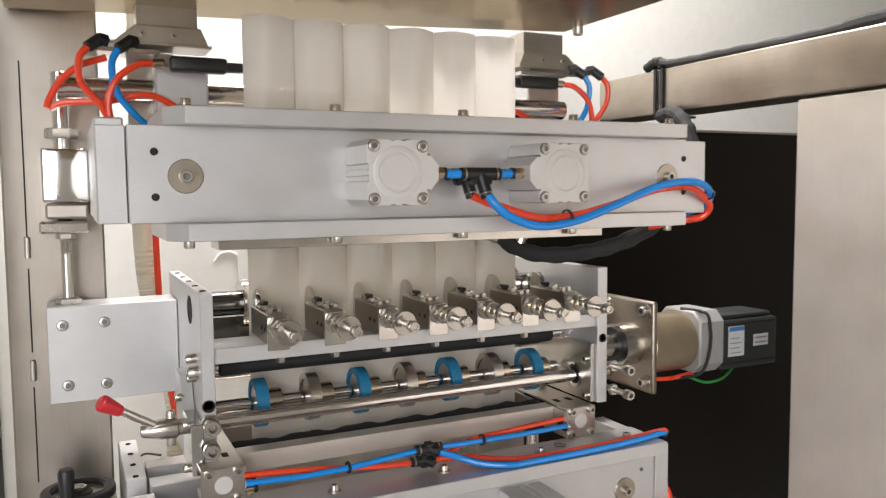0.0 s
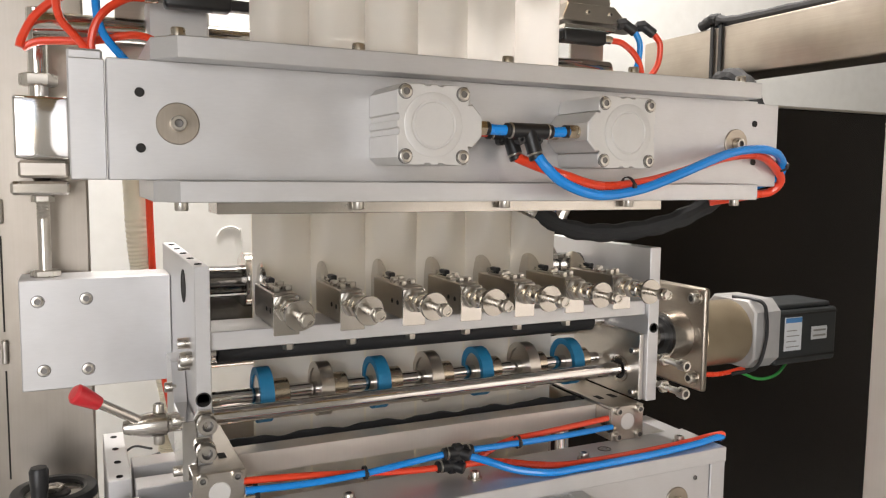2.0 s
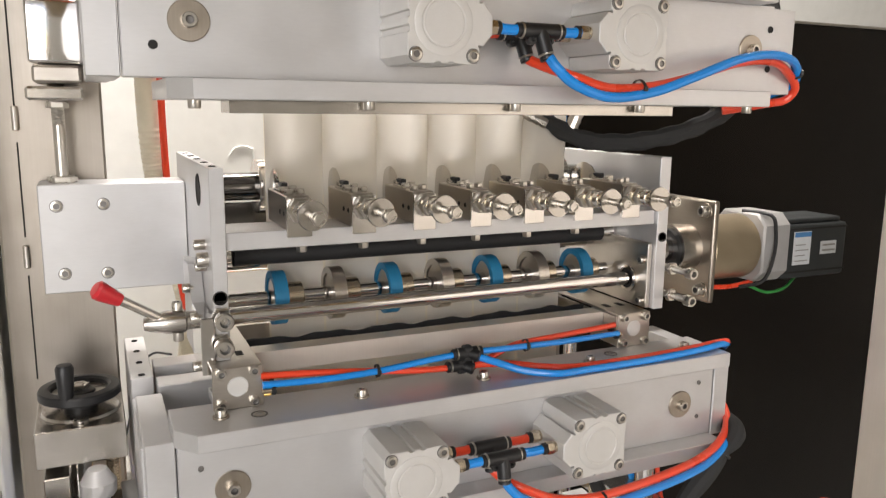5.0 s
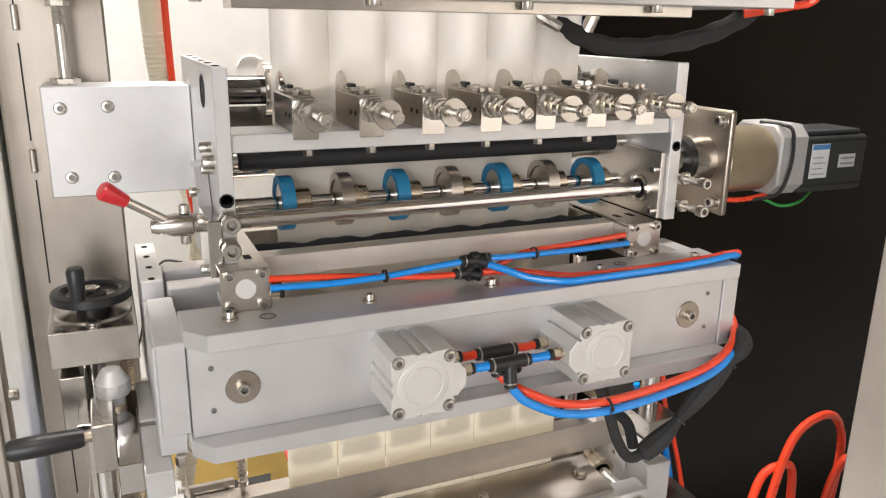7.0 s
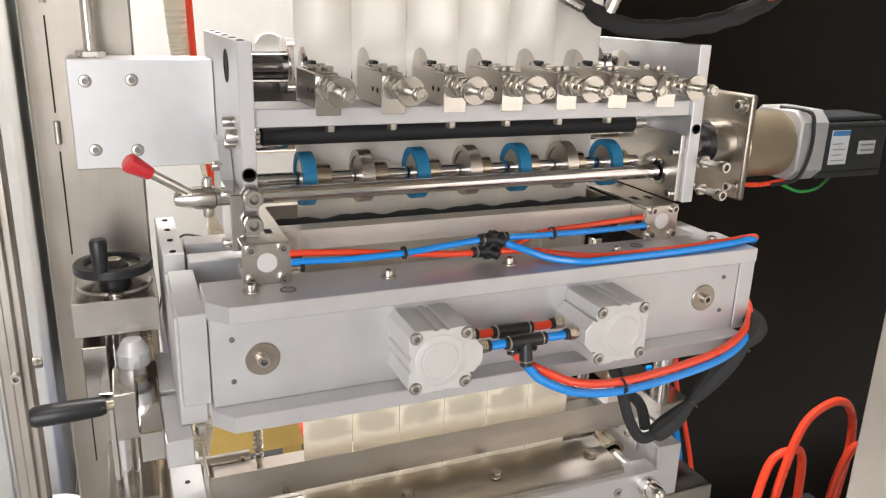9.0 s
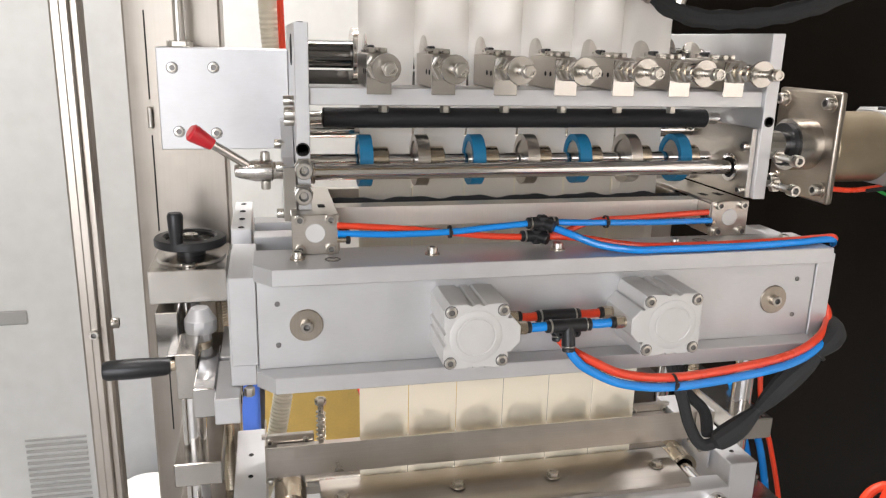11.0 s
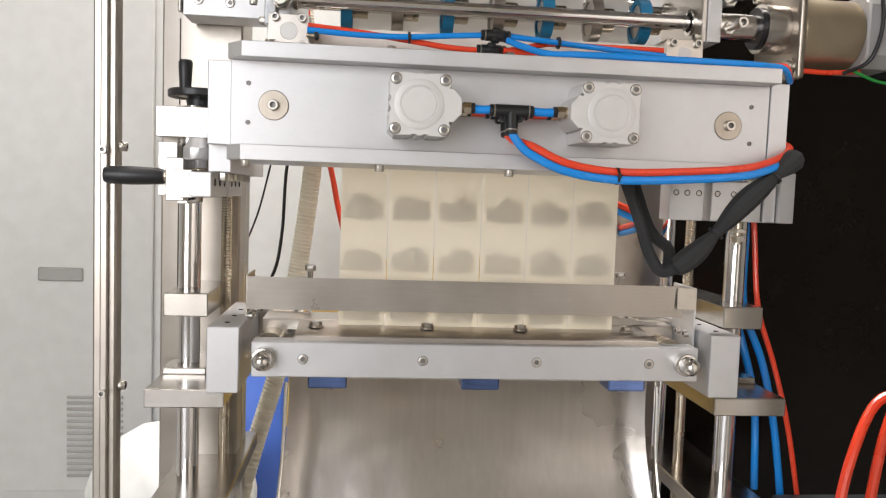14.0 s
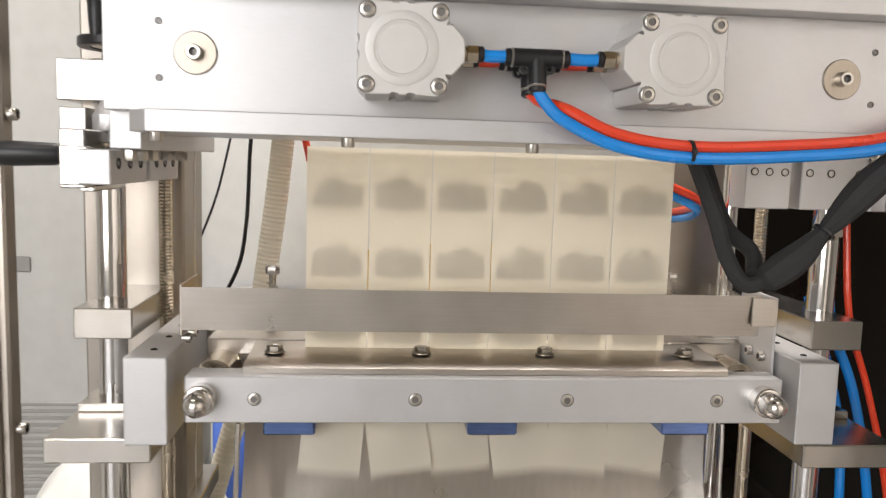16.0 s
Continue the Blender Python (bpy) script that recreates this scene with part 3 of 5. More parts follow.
bearing = part("bearing_plate", box(0.2785, 0.2853, 0.132, 0.285, 1.1098, 1.20, 0.001), STEEL, unit, "steel bearing plate")
part("bearing", ring((0.2790, 0.172, 1.1445), (0.2755, 0.172, 1.1445), 0.0185, 0.0138, 32), POLISHED, bearing)
part("bore", rod((0.2788, 0.172, 1.1445), (0.2778, 0.172, 1.1445), 0.0138, 28), GAP_SHADE, bearing, "dark bearing bore")
for y, z in ((0.142, 1.176), (0.142, 1.119), (0.265, 1.188), (0.265, 1.119)):
    bolt(unit, (0.2785, y, z), LEFT, 0.006, 0.007)
for x, z, r in ((0.312, 1.165, 0.0075), (0.312, 1.128, 0.0075), (-0.2895, 1.158, 0.0098), (-0.2905, 1.1295, 0.0098)):
    out = 0.085 if x > 0 else 0.104
    part("stud", rod((x, 0.145, z), (x, out, z), 0.0045, 14), BOLT, unit)
    hexnut(unit, (x, 0.1245, z), FRONT, r * 1.2, 0.007)
    bolt(unit, (x, out + 0.005, z), FRONT, r, 0.012)
part("clamp_block", box(-0.312, -0.2975, 0.115, 0.19, 1.098, 1.160, 0.001), CHROME, unit, "chromed clamp block")
for y, z in ((0.13, 1.158), (0.13, 1.105), (0.2, 1.175)):
    bolt(unit, (-0.312, y, z), LEFT, 0.0055, 0.008)
part("bearing_wing", prism([(0.125, 1.10), (0.19, 1.16), (0.21, 1.20), (0.26, 1.20), (0.26, 1.10)], "x", -0.3115, -0.2975), ALU, unit)

lever = thing("clamp_lever", (-0.33, 0.15, 1.15), "chromed clamping lever with a bright red plastic knob", "lever")
part("hub", revolve([(0, 0), (0.010, 0), (0.010, 0.010), (0.0125, 0.012), (0.0125, 0.030), (0.0085, 0.048), (0.0065, 0.053), (0, 0.054)], (-0.312, 0.15, 1.151), LEFT, 22), SATIN, lever)
part("arm", rod((-0.345, 0.149, 1.154), (-0.392, 0.132, 1.187), 0.005, 16), POLISHED, lever)
part("knob", revolve([(0, 0), (0.0066, 0), (0.0072, 0.003), (0.0100, 0.022), (0.0098, 0.026), (0.0072, 0.0285), (0, 0.029)], (-0.387, 0.134, 1.183), (-0.047, -0.017, 0.033), 20), REDKNOB, lever, "red plastic knob")
bolt(lever, (-0.331, 0.15, 1.1635), UP, 0.0055, 0.009)
bolt(lever, (-0.331, 0.15, 1.1385), DOWN, 0.0055, 0.009)


def roller(name, x0, x1, y, z, r, mat, label):
    ob = thing(name, (0, y, z), label, "roller")
    part("shaft", rod((x0, y, z), (x1, y, z), r, 28), mat, ob)
    return ob


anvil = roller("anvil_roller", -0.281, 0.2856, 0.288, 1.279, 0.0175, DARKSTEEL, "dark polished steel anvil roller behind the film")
for x in (-0.218, 0.218):
    part("flange", rod((x, 0.288, 1.279), (x + 0.011, 0.288, 1.279), 0.034, 40), POLISHED, anvil, "polished flange disc")
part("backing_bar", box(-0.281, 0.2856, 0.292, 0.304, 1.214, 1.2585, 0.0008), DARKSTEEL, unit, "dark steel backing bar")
rubber = roller("rubber_roller", -0.26, 0.262, 0.222, 1.204, 0.0125, RUBBER, "black rubber coated roller under the cross bar")
for x in (-0.281, 0.2625):
    part("journal", rod((x, 0.222, 1.204), (x + 0.02, 0.222, 1.204), 0.008, 18), POLISHED, rubber, "turned steel journal")
roller("tie_shaft", -0.281, 0.2856, 0.285, 1.182, 0.0105, CHROME, "polished steel shaft behind the film")
bar = roller("pull_bar", -0.312, 0.279, 0.172, 1.1445, 0.0097, CHROME, "polished chrome bar in front of the pull wheels")
press = thing("press_shaft", (0, 0.216, 1.151), "polished steel shaft carrying blue rubber and knurled steel press wheels", "wheel shaft")
PY, PZ = 0.216, 1.151
for x0, x1, r in ((-0.281, -0.274, 0.014),):
    part("collar", rod((x0, 0.172, 1.1445), (x1, 0.172, 1.1445), r, 24), POLISHED, bar, "turned steel collar")
part("shaft", rod((-0.281, PY, PZ), (0.27, PY, PZ), 0.0088, 22), CHROME, press)
for k in range(7):
    x = -0.210 + 0.0715 * k
    blue = k % 2 == 0
    w = part("wheel", ring((x - 0.008, PY, PZ), (x + 0.008, PY, PZ), 0.0325, 0.0245, 44), WHEEL if blue else STEEL, press, "blue rubber wheel rim" if blue else "knurled steel wheel rim")
    part("core", rod((x - 0.006, PY, PZ), (x + 0.006, PY, PZ), 0.0247, 32), STEEL, w, "turned steel core")
    h = part("hub", rod((x + 0.006, PY, PZ), (x + 0.030, PY, PZ), 0.0172, 24), BRASS, press)
    for q in range(3):
        c, s = math.cos(2.1 * q + 2.3), math.sin(2.1 * q + 2.3)
        part("set_screw", rod((x + 0.018, PY + 0.0155 * c, PZ + 0.0155 * s), (x + 0.018, PY + 0.0168 * c, PZ + 0.0168 * s), 0.0036, 12), GAP_SHADE, h)


def knife_holder():
    """One rotary knife: block, bracket, adjusting screw and disc blade."""
    ob = thing("knife_holder", (0, 0.16, 1.246), "brushed steel rotary knife holder with adjusting screw and disc blade", "knife holder", "rotary knife holders on the cross bar")
    part("block", box(-0.0125, 0.0125, 0.120, 0.215, 1.2465, 1.284, 0.0012), STEEL, ob)
    part("bracket", box(-0.0138, 0.0138, 0.1160, 0.1195, 1.240, 1.2815, 0.0004), POLISHED, ob)
    hexnut(ob, (0, 0.1160, 1.270), FRONT, 0.0145, 0.010)
    part("spacer", rod((0, 0.108, 1.270), (0, 0.066, 1.270), 0.0088, 18), BRASS, ob)
    hexnut(ob, (0, 0.100, 1.270), FRONT, 0.0125, 0.008)
    part("thread_ring", rod((0, 0.088, 1.270), (0, 0.078, 1.270), 0.0105, 22), POLISHED, ob)
    part("disc", revolve([(0, 0), (0.0150, 0), (0.0156, 0.001), (0.0150, 0.0034), (0, 0.0034)], (0, 0.064, 1.270), FRONT, 36), SATIN, ob, "round spring plate")
    part("screw", rod((0, 0.062, 1.270), (0, 0.030, 1.270), 0.0040, 14), BOLT, ob)
    hexnut(ob, (0, 0.043, 1.270), FRONT, 0.0078, 0.0085)
    part("tip", ring((0, 0.0345, 1.270), (0, 0.0292, 1.270), 0.0056, 0.0036, 18), BOLT, ob, "turned screw tip")
    part("tip_bore", rod((0, 0.0345, 1.270), (0, 0.0335, 1.270), 0.0036, 14), GAP_SHADE, ob, "dark tip bore")
    for x, y in ((-0.007, 0.133), (0.007, 0.140), (-0.007, 0.160), (0.007, 0.175), (0.0, 0.205)):
        hexnut(ob, (x, y, 1.284), UP, 0.0052, 0.0060, "screw")
    part("top_plate", box(-0.0115, 0.0115, 0.150, 0.19, 1.2842, 1.287, 0.0004), POLISHED, ob)
    part("clip", box(-0.0035, 0.0035, 0.182, 0.200, 1.287, 1.2925, 0.001), BLACK, ob, "black clip")
    part("blade", revolve([(0, -0.0006), (0.030, -0.0006), (0.0345, 0), (0.030, 0.0006), (0, 0.0006)], (-0.003, 0.222, 1.271), RIGHT, 40), POLISHED, ob, "thin round blade")
    for y, z in ((0.135, 1.264), (0.152, 1.264)):
        part("side_screw", rod((-0.0122, y, z), (-0.0132, y, z), 0.003, 12), GAP_SHADE, ob)
    return ob


first = knife_holder()
first.location = (-0.205, 0.16, 1.246)
for k in range(1, 7):
    copy_thing(first, Matrix.Translation((-0.205 + 0.073 * k, 0.16, 1.246)))

motor = thing("gear_motor", (0.62, 0.262, 1.16), "gear motor with tan gearbox and dark grey ribbed housing", "motor")
part("mount_plate", box(0.462, 0.474, 0.205, 0.345, 1.080, 1.242, 0.005), BEAM, motor, "bright steel mounting plate")
part("coupling", rod((0.31, 0.262, 1.162), (0.432, 0.262, 1.162), 0.021, 24), POLISHED, motor)
part("coupling_ring", ring((0.418, 0.262, 1.162), (0.432, 0.262, 1.162), 0.0315, 0.0205, 32), BLACK, motor, "black rubber coupling")
part("boss", ring((0.425, 0.262, 1.162), (0.4615, 0.262, 1.162), 0.038, 0.0318, 36), SATIN, motor, "turned steel boss")
for y, z in ((0.222, 1.225), (0.222, 1.100), (0.326, 1.225), (0.326, 1.100)):
    washer(motor, (0.462, y, z), LEFT, 0.012, 0.002)
    bolt(motor, (0.4602, y, z), LEFT, 0.0085, 0.011)
part("gearbox", rod((0.474, 0.262, 1.158), (0.572, 0.262, 1.158), 0.053, 44, 0.003), GOLD, motor, "tan anodised gearbox")
part("flange", prism([(0.225, 1.103), (0.299, 1.103), (0.317, 1.121), (0.317, 1.197), (0.299, 1.215), (0.225, 1.215), (0.207, 1.197), (0.207, 1.121)], "x", 0.572, 0.630, 0.003), FLANGE, motor, "cast grey flange")
part("housing", box(0.630, 0.775, 0.217, 0.307, 1.102, 1.194, 0.006), MOTOR, motor, "dark grey motor housing")
part("housing_cap", box(0.634, 0.765, 0.224, 0.300, 1.194, 1.203, 0.004), MOTOR, motor)
for k in range(2):
    part("groove", box(0.631, 0.774, 0.2164, 0.2172, 1.112 + 0.073 * k, 1.115 + 0.073 * k, 0), GAP_SHADE, motor)
lab = part("label", box(0.649, 0.688, 0.2155, 0.2168, 1.126, 1.182, 0), LABEL, motor, "white and blue type label")
part("label_stripe", box(0.650, 0.687, 0.2148, 0.2154, 1.173, 1.181, 0), PRINT, lab)
for k in range(4):
    part("print_line", box(0.653, 0.682 - 0.006 * (k % 2), 0.2148, 0.2154, 1.132 + 0.009 * k, 1.1335 + 0.009 * k, 0), GREY, lab)
lab = part("label", box(0.712, 0.749, 0.2155, 0.2168, 1.141, 1.163, 0), LABEL, motor, "small white label")
for k in range(2):
    part("print_line", box(0.716, 0.745, 0.2148, 0.2154, 1.146 + 0.009 * k, 1.149 + 0.009 * k, 0), GREY, lab)
part("cable", hose([(0.575, 0.26, 1.216), (0.585, 0.21, 1.214), (0.588, 0.200, 1.19), (0.586, 0.198, 1.15), (0.572, 0.202, 1.11), (0.55, 0.23, 1.095)], 0.003), BLACK, motor)
part("red_wire", hose([(0.49, 0.24, 1.098), (0.53, 0.235, 1.096), (0.58, 0.235, 1.100)], 0.004), RED, motor)
part("green_wire", hose([(0.56, 0.22, 1.098), (0.60, 0.22, 1.084), (0.65, 0.23, 1.084), (0.70, 0.25, 1.098)], 0.0025), GREEN, motor)


# ---- feed trough on the lower unit ----
def blow_bracket(x, y):
    ob = thing("angle_bracket", (x, y, 1.06), "bent stainless steel angle bracket with a round window and four bolts", "bracket", "angle brackets on the lower jaw")
    part("front", box(x - 0.026, x + 0.026, y, y + 0.003, 1.0637, 1.109, 0.0006), STEEL, ob)
    part("shelf", box(x - 0.026, x + 0.026, y + 0.0031, y + 0.17, 1.106, 1.109, 0.0006), STEEL, ob)
    s = -1 if x > 0 else 1
    part("cheek", box(x + s * 0.026 - 0.0015, x + s * 0.026 + 0.0015, y + 0.0032, y + 0.06, 1.066, 1.1058, 0.0005), STEEL, ob)
    part("foot", box(x - 0.024, x + 0.024, y + 0.0032, y + 0.05, 1.0637, 1.073, 0.0006), ALU, ob)
    part("plug", rod((x, y + 0.004, 1.088), (x, y - 0.0006, 1.088), 0.0115, 28), ALU_CAST, ob, "matt aluminium plug")
    for u in (-0.017, 0.017):
        for v in (-0.017, 0.017):
            bolt(ob, (x + u, y, 1.087 + v), FRONT, 0.0056, 0.006)
    for u in (-0.012, 0.010):
        part("slot", box(x + u - 0.004, x + u + 0.004, y + 0.04, y + 0.055, 1.1091, 1.1096, 0), GAP_SHADE, ob)
    return ob


for x, y in ((-0.262, 0.075), (0.20, 0.10)):
    # Dark ring laid on the flange as the counterbore's shade.
    part("counterbore_shade", ring((x, y, LZ + 0.0708), (x, y, LZ + 0.0714), 0.0088, 0.0068, 22), RECESS_SHADE, lower)
    bolt(lower, (x, y, LZ + 0.0700), UP, 0.006, 0.0015)
blow_bracket(-0.279, 0.098)
blow_bracket(0.250, 0.118)
trough = thing("feed_trough", (0, 0.18, 1.0635), "folded stainless steel film trough with a black rubber lining", "trough")
part("front_bar", prism([(0.150, 1.0815), (0.1525, 1.0805), (0.1525, 1.1025), (0.176, 1.1030), (0.176, 1.1055), (0.150, 1.1055)], "x", -0.2515, 0.2225, 0.0004), GUARD, trough, "folded bright steel bar")
edge = [(-0.2515 + 0.474 * k / 60, 1.1065 + 0.0016 * math.sin(k * 0.63) + 0.0010 * math.sin(k * 1.31 + 1)) for k in range(61)]
part("lining", prism([(-0.2515, 1.099)] + edge + [(0.2225, 1.099)], "y", 0.196, 0.1985), RUBBER, trough, "black rubber flap with a wavy edge")
part("back_bar", box(-0.2515, 0.2225, 0.268, 0.282, 1.075, 1.1055, 0.0006), STEEL, trough)
for x in (-0.2535, 0.2215):
    part("end_strap", box(x, x + 0.002, 0.150, 0.282, 1.076, 1.1035, 0.0003), STEEL, trough)
tube([(-0.255, 0.090, 1.089), (-0.19, 0.090, 1.086), (-0.126, 0.090, 1.087), (-0.075, 0.090, 1.091), (-0.034, 0.090, 1.094)], BLUE, BT, 0.0038)
tube([(-0.255, 0.099, 1.096), (-0.19, 0.099, 1.091), (-0.126, 0.099, 1.084), (-0.075, 0.099, 1.078), (-0.034, 0.098, 1.076)], RED, RT, 0.0038)
tube([(-0.002, 0.090, 1.095), (0.03, 0.092, 1.093), (0.07, 0.096, 1.091), (0.13, 0.103, 1.088), (0.222, 0.115, 1.085)], BLUE, BT, 0.0038)
tube([(-0.002, 0.098, 1.077), (0.02, 0.100, 1.081), (0.06, 0.107, 1.091), (0.12, 0.114, 1.092), (0.222, 0.124, 1.094)], RED, RT, 0.0038)
for s, mat, words in ((0, BLUE, BT), (1, RED, RT)):
    tube([(-0.004, 0.086 + 0.008 * s, 1.090 - 0.013 * s), (0.020, 0.082 + 0.014 * s, 1.081 - 0.006 * s), (0.050, 0.068 + 0.026 * s, 1.071), (0.085, 0.050 + 0.026 * s, 1.0685), (0.125, 0.0475 + 0.014 * s, 1.0685), (0.231, 0.0485 + 0.012 * s, 1.0685), (0.312, 0.055 + 0.010 * s, 1.069), (0.345, 0.062 + 0.008 * s, 1.069), (0.368, 0.068, 1.067 + 0.003 * s), (0.388, 0.09, 1.055)], mat, words, 0.0044)
for x, y, z in ((-0.015, 0.090, 1.0945), (-0.019, 0.098, 1.0770)):
    ob = thing("tee_fitting", (x, y, z), "black plastic push-in tee fitting on the feed trough", "hose fitting", "push-in tee fittings")
    part("run", rod((x - 0.013, y, z), (x + 0.013, y, z), 0.0072, 18), BLACK, ob)
    part("branch", rod((x + 0.002, y, z), (x + 0.012, y - 0.010, z - 0.003), 0.0068, 18), BLACK, ob)
    part("boss", box(x - 0.006, x + 0.006, y - 0.006, y + 0.006, z - 0.0092, z + 0.0092, 0.002), BLACK, ob)
    for s in (-1, 1):
        part("ring", rod((x + s * 0.0125, y, z), (x + s * 0.0145, y, z), 0.0077, 18), BOLT, ob, "bright metal ring")
        part("collar", rod((x + s * 0.0145, y, z), (x + s * 0.019, y, z), 0.0068, 18), BLACK, ob)
strap((-0.126, 0.093, 1.0865), (1, 0.0, 0.03), 0.0075)
strap((0.070, 0.099, 1.0915), (1, 0.05, 0), 0.0078)
for x in (-0.252, 0.222):
    for y, z in ((0.090 if x < 0 else 0.118, 1.082), (0.102 if x < 0 else 0.130, 1.088)):
        ob = thing("hose_nipple", (x, y, z), "small nickel hose nipple on the angle bracket", "hose fitting", "hose nipples")
        part("stem", rod((x - 0.004, y, z), (x + 0.008, y, z), 0.0035, 12), BRASS, ob)
        part("collar", rod((x + (0.006 if x < 0 else -0.004), y, z), (x + (0.011 if x < 0 else 0.002), y, z), 0.0055, 14), BLACK, ob)


# ---- guide columns, left and right ----
def slide_block(x0, x1, y0, y1, z0, z1, label, holes, mat=ALU):
    ob = thing("slide_block", ((x0 + x1) / 2, y0, z0), label, "machine block")
    part("block", box(x0, x1, y0, y1, z0, z1, 0.0012), mat, ob)
    for x, y, z, a in holes:
        hole(ob, (x, y, z), a, 0.0035)
    return ob


slide_block(-0.378, -0.349, 0.105, 0.255, 0.906, 1.033, "long silver aluminium side block with drilled top", [(-0.364, 0.12 + 0.05 * k, 1.0332, UP) for k in range(3)])
slide_block(-0.378, -0.352, 0.26, 0.44, 0.906, 1.056, "long silver aluminium side block with drilled top", [(-0.365, 0.27 + 0.05 * k, 1.0562, UP) for k in range(4)])
slide_block(-0.349, -0.25, 0.24, 0.275, 0.93, 1.05, "silver aluminium cross block", [])
slide_block(-0.349, -0.25, 0.30, 0.335, 0.93, 1.055, "silver aluminium cross block", [])
for y0, y1 in ((0.075, 0.185), (0.197, 0.31)):
    ob = slide_block(-0.396, -0.3675, y0, y1, 0.874, 0.9055, "silver aluminium clamp block with slotted screws", [])
    for k in range(3):
        yy = y0 + 0.022 + 0.033 * k
        part("screw_hole", ring((-0.3681, yy, 0.893), (-0.3668, yy, 0.893), 0.0052, 0.0032, 16), GAP_SHADE, ob)
        hexnut(ob, (-0.358, yy + 0.004, 0.9055), DOWN, 0.0062, 0.010, "bolt_head")
slide_block(-0.4205, -0.3965, 0.10, 0.235, 0.872, 0.908, "chromed steel clamp block beside the guide rod", [], CHROME)
for x0, x1, xs in ((0.273, 0.326, (0.283, 0.300, 0.318)), (0.338, 0.416, (0.347, 0.372, 0.405))):
    blk = slide_block(x0, x1, 0.20, 0.238, 0.862, 0.9215, "silver aluminium clamp block with countersunk screws", [])
    for x in xs:
        part("screw_hole", ring((x, 0.2008, 0.903), (x, 0.1994, 0.903), 0.0045, 0.0034, 18), GAP_SHADE, blk)
        bolt(blk, (x, 0.2004, 0.903), FRONT, 0.0034, 0.0008)
        hexnut(blk, (x - 0.004, 0.212, 0.9215), UP, 0.0068, 0.008, "bolt_head")
slide_block(0.4175, 0.4365, 0.195, 0.33, 0.862, 0.952, "silver aluminium upright side block", [])
slide_block(0.437, 0.460, 0.185, 0.25, 0.862, 0.937, "silver aluminium end block beside the clamp blocks", [])
for s, x, y in ((-1, -0.4425, 0.302), (1, 0.4205, 0.281)):
    ob = thing("guide_rod", (x, y, 0.3), "polished chrome vertical guide rod", "guide rod", "vertical guide rods")
    part("rod", rod((x, y, 0.0), (x, y, 0.96), 0.0165, 32), CHROME, ob)
    part("flange", box(x - 0.032, x + 0.032, y - 0.03, y + 0.03, 0.602, 0.612, 0.0015), SATIN, ob, "polished flange collar")
    part("lower_collar", rod((x, y, 0.562), (x, y, 0.575), 0.024, 28), POLISHED, ob)
    ob = thing("guide_rod", (x - s * 0.045, y + 0.17, 0.3), "polished chrome vertical guide rod", "guide rod", "vertical guide rods")
    part("rod", rod((x - s * 0.045, y + 0.17, 0.0), (x - s * 0.045, y + 0.17, 0.96), 0.0125, 28), CHROME, ob)
    ob = thing("lead_screw", (x - s * 0.04, y + 0.085, 0.3), "vertical threaded steel lead screw", "lead screw", "lead screws")
    xs, ys = x - s * 0.04, y + 0.085
    prof = [(0, 0)] + [(0.0095 - 0.0012 * (k % 2), 0.0022 * k) for k in range(170)] + [(0, 0.374)]
    part("thread", revolve(prof, (xs, ys, 0.56), UP, 16), BRASS, ob)
    part("shank", rod((xs, ys, 0.0), (xs, ys, 0.56), 0.009, 20), BRASS, ob)
    for z0, z1, name, words, ya in ((0.694, 0.729, "guide_collar", "polished steel clamp collar on the guide rods", y - 0.052), (0.575, 0.602, "carriage_plate", "polished steel carriage plate on the guide rods", y - 0.118), (0.405, 0.43, "carriage_plate", "polished steel base plate of the guide rods", y - 0.118)):
        if name == "guide_collar":
            a, b = sorted((x + s * 0.026, x - s * 0.038))
        else:
            a, b = sorted((x + s * 0.035, x - s * 0.075))
        ob = thing(name, ((a + b) / 2, ya, z0), words, "machine plate")
        part("plate", box(a, b, ya, y + 0.24, z0, z1, 0.0015), SATIN, ob)
        if z0 < 0.6:
            for dx in (-0.02, 0.03):
                bolt(ob, ((a + b) / 2 + dx, ya + 0.06, z0), DOWN, 0.007, 0.008)
    # blocks that carry the cutter
    a, b = (-0.389, -0.345) if s < 0 else (0.335, 0.380)
    ob = thing("cutter_block", ((a + b) / 2, 0.165, 0.602), "silver aluminium block carrying the cutter", "machine block")
    part("block", box(a, b, 0.165, 0.40, 0.602, 0.695, 0.0012), ALU, ob)
    for k in range(3):
        hole(ob, ((a + b) / 2, 0.20 + 0.06 * k, 0.6952), UP, 0.0032)

gland = thing("cable_gland", (0.392, 0.219, 0.845), "nickel plated cable gland under the clamp blocks", "cable gland")
part("stem", rod((0.392, 0.219, 0.828), (0.392, 0.219, 0.8615), 0.0062, 18), BRASS, gland)
hexnut(gland, (0.392, 0.219, 0.8445), UP, 0.0125, 0.0065)
hexnut(gland, (0.392, 0.219, 0.831), UP, 0.0115, 0.0095)

mush = thing("damper_knob", (-0.423, 0.25, 0.90), "polished steel mushroom knob on a clamp bracket", "knob")
part("knob", revolve([(0, 0), (0.013, 0), (0.013, 0.012), (0.0195, 0.013), (0.0205, 0.015), (0.0205, 0.030), (0.0185, 0.0325), (0.012, 0.044), (0.011, 0.045), (0, 0.045)], (-0.421, 0.245, 0.912), UP, 10), ALU, mush)
part("stem", rod((-0.423, 0.245, 0.885), (-0.423, 0.245, 0.913), 0.016, 24), BRASS, mush)
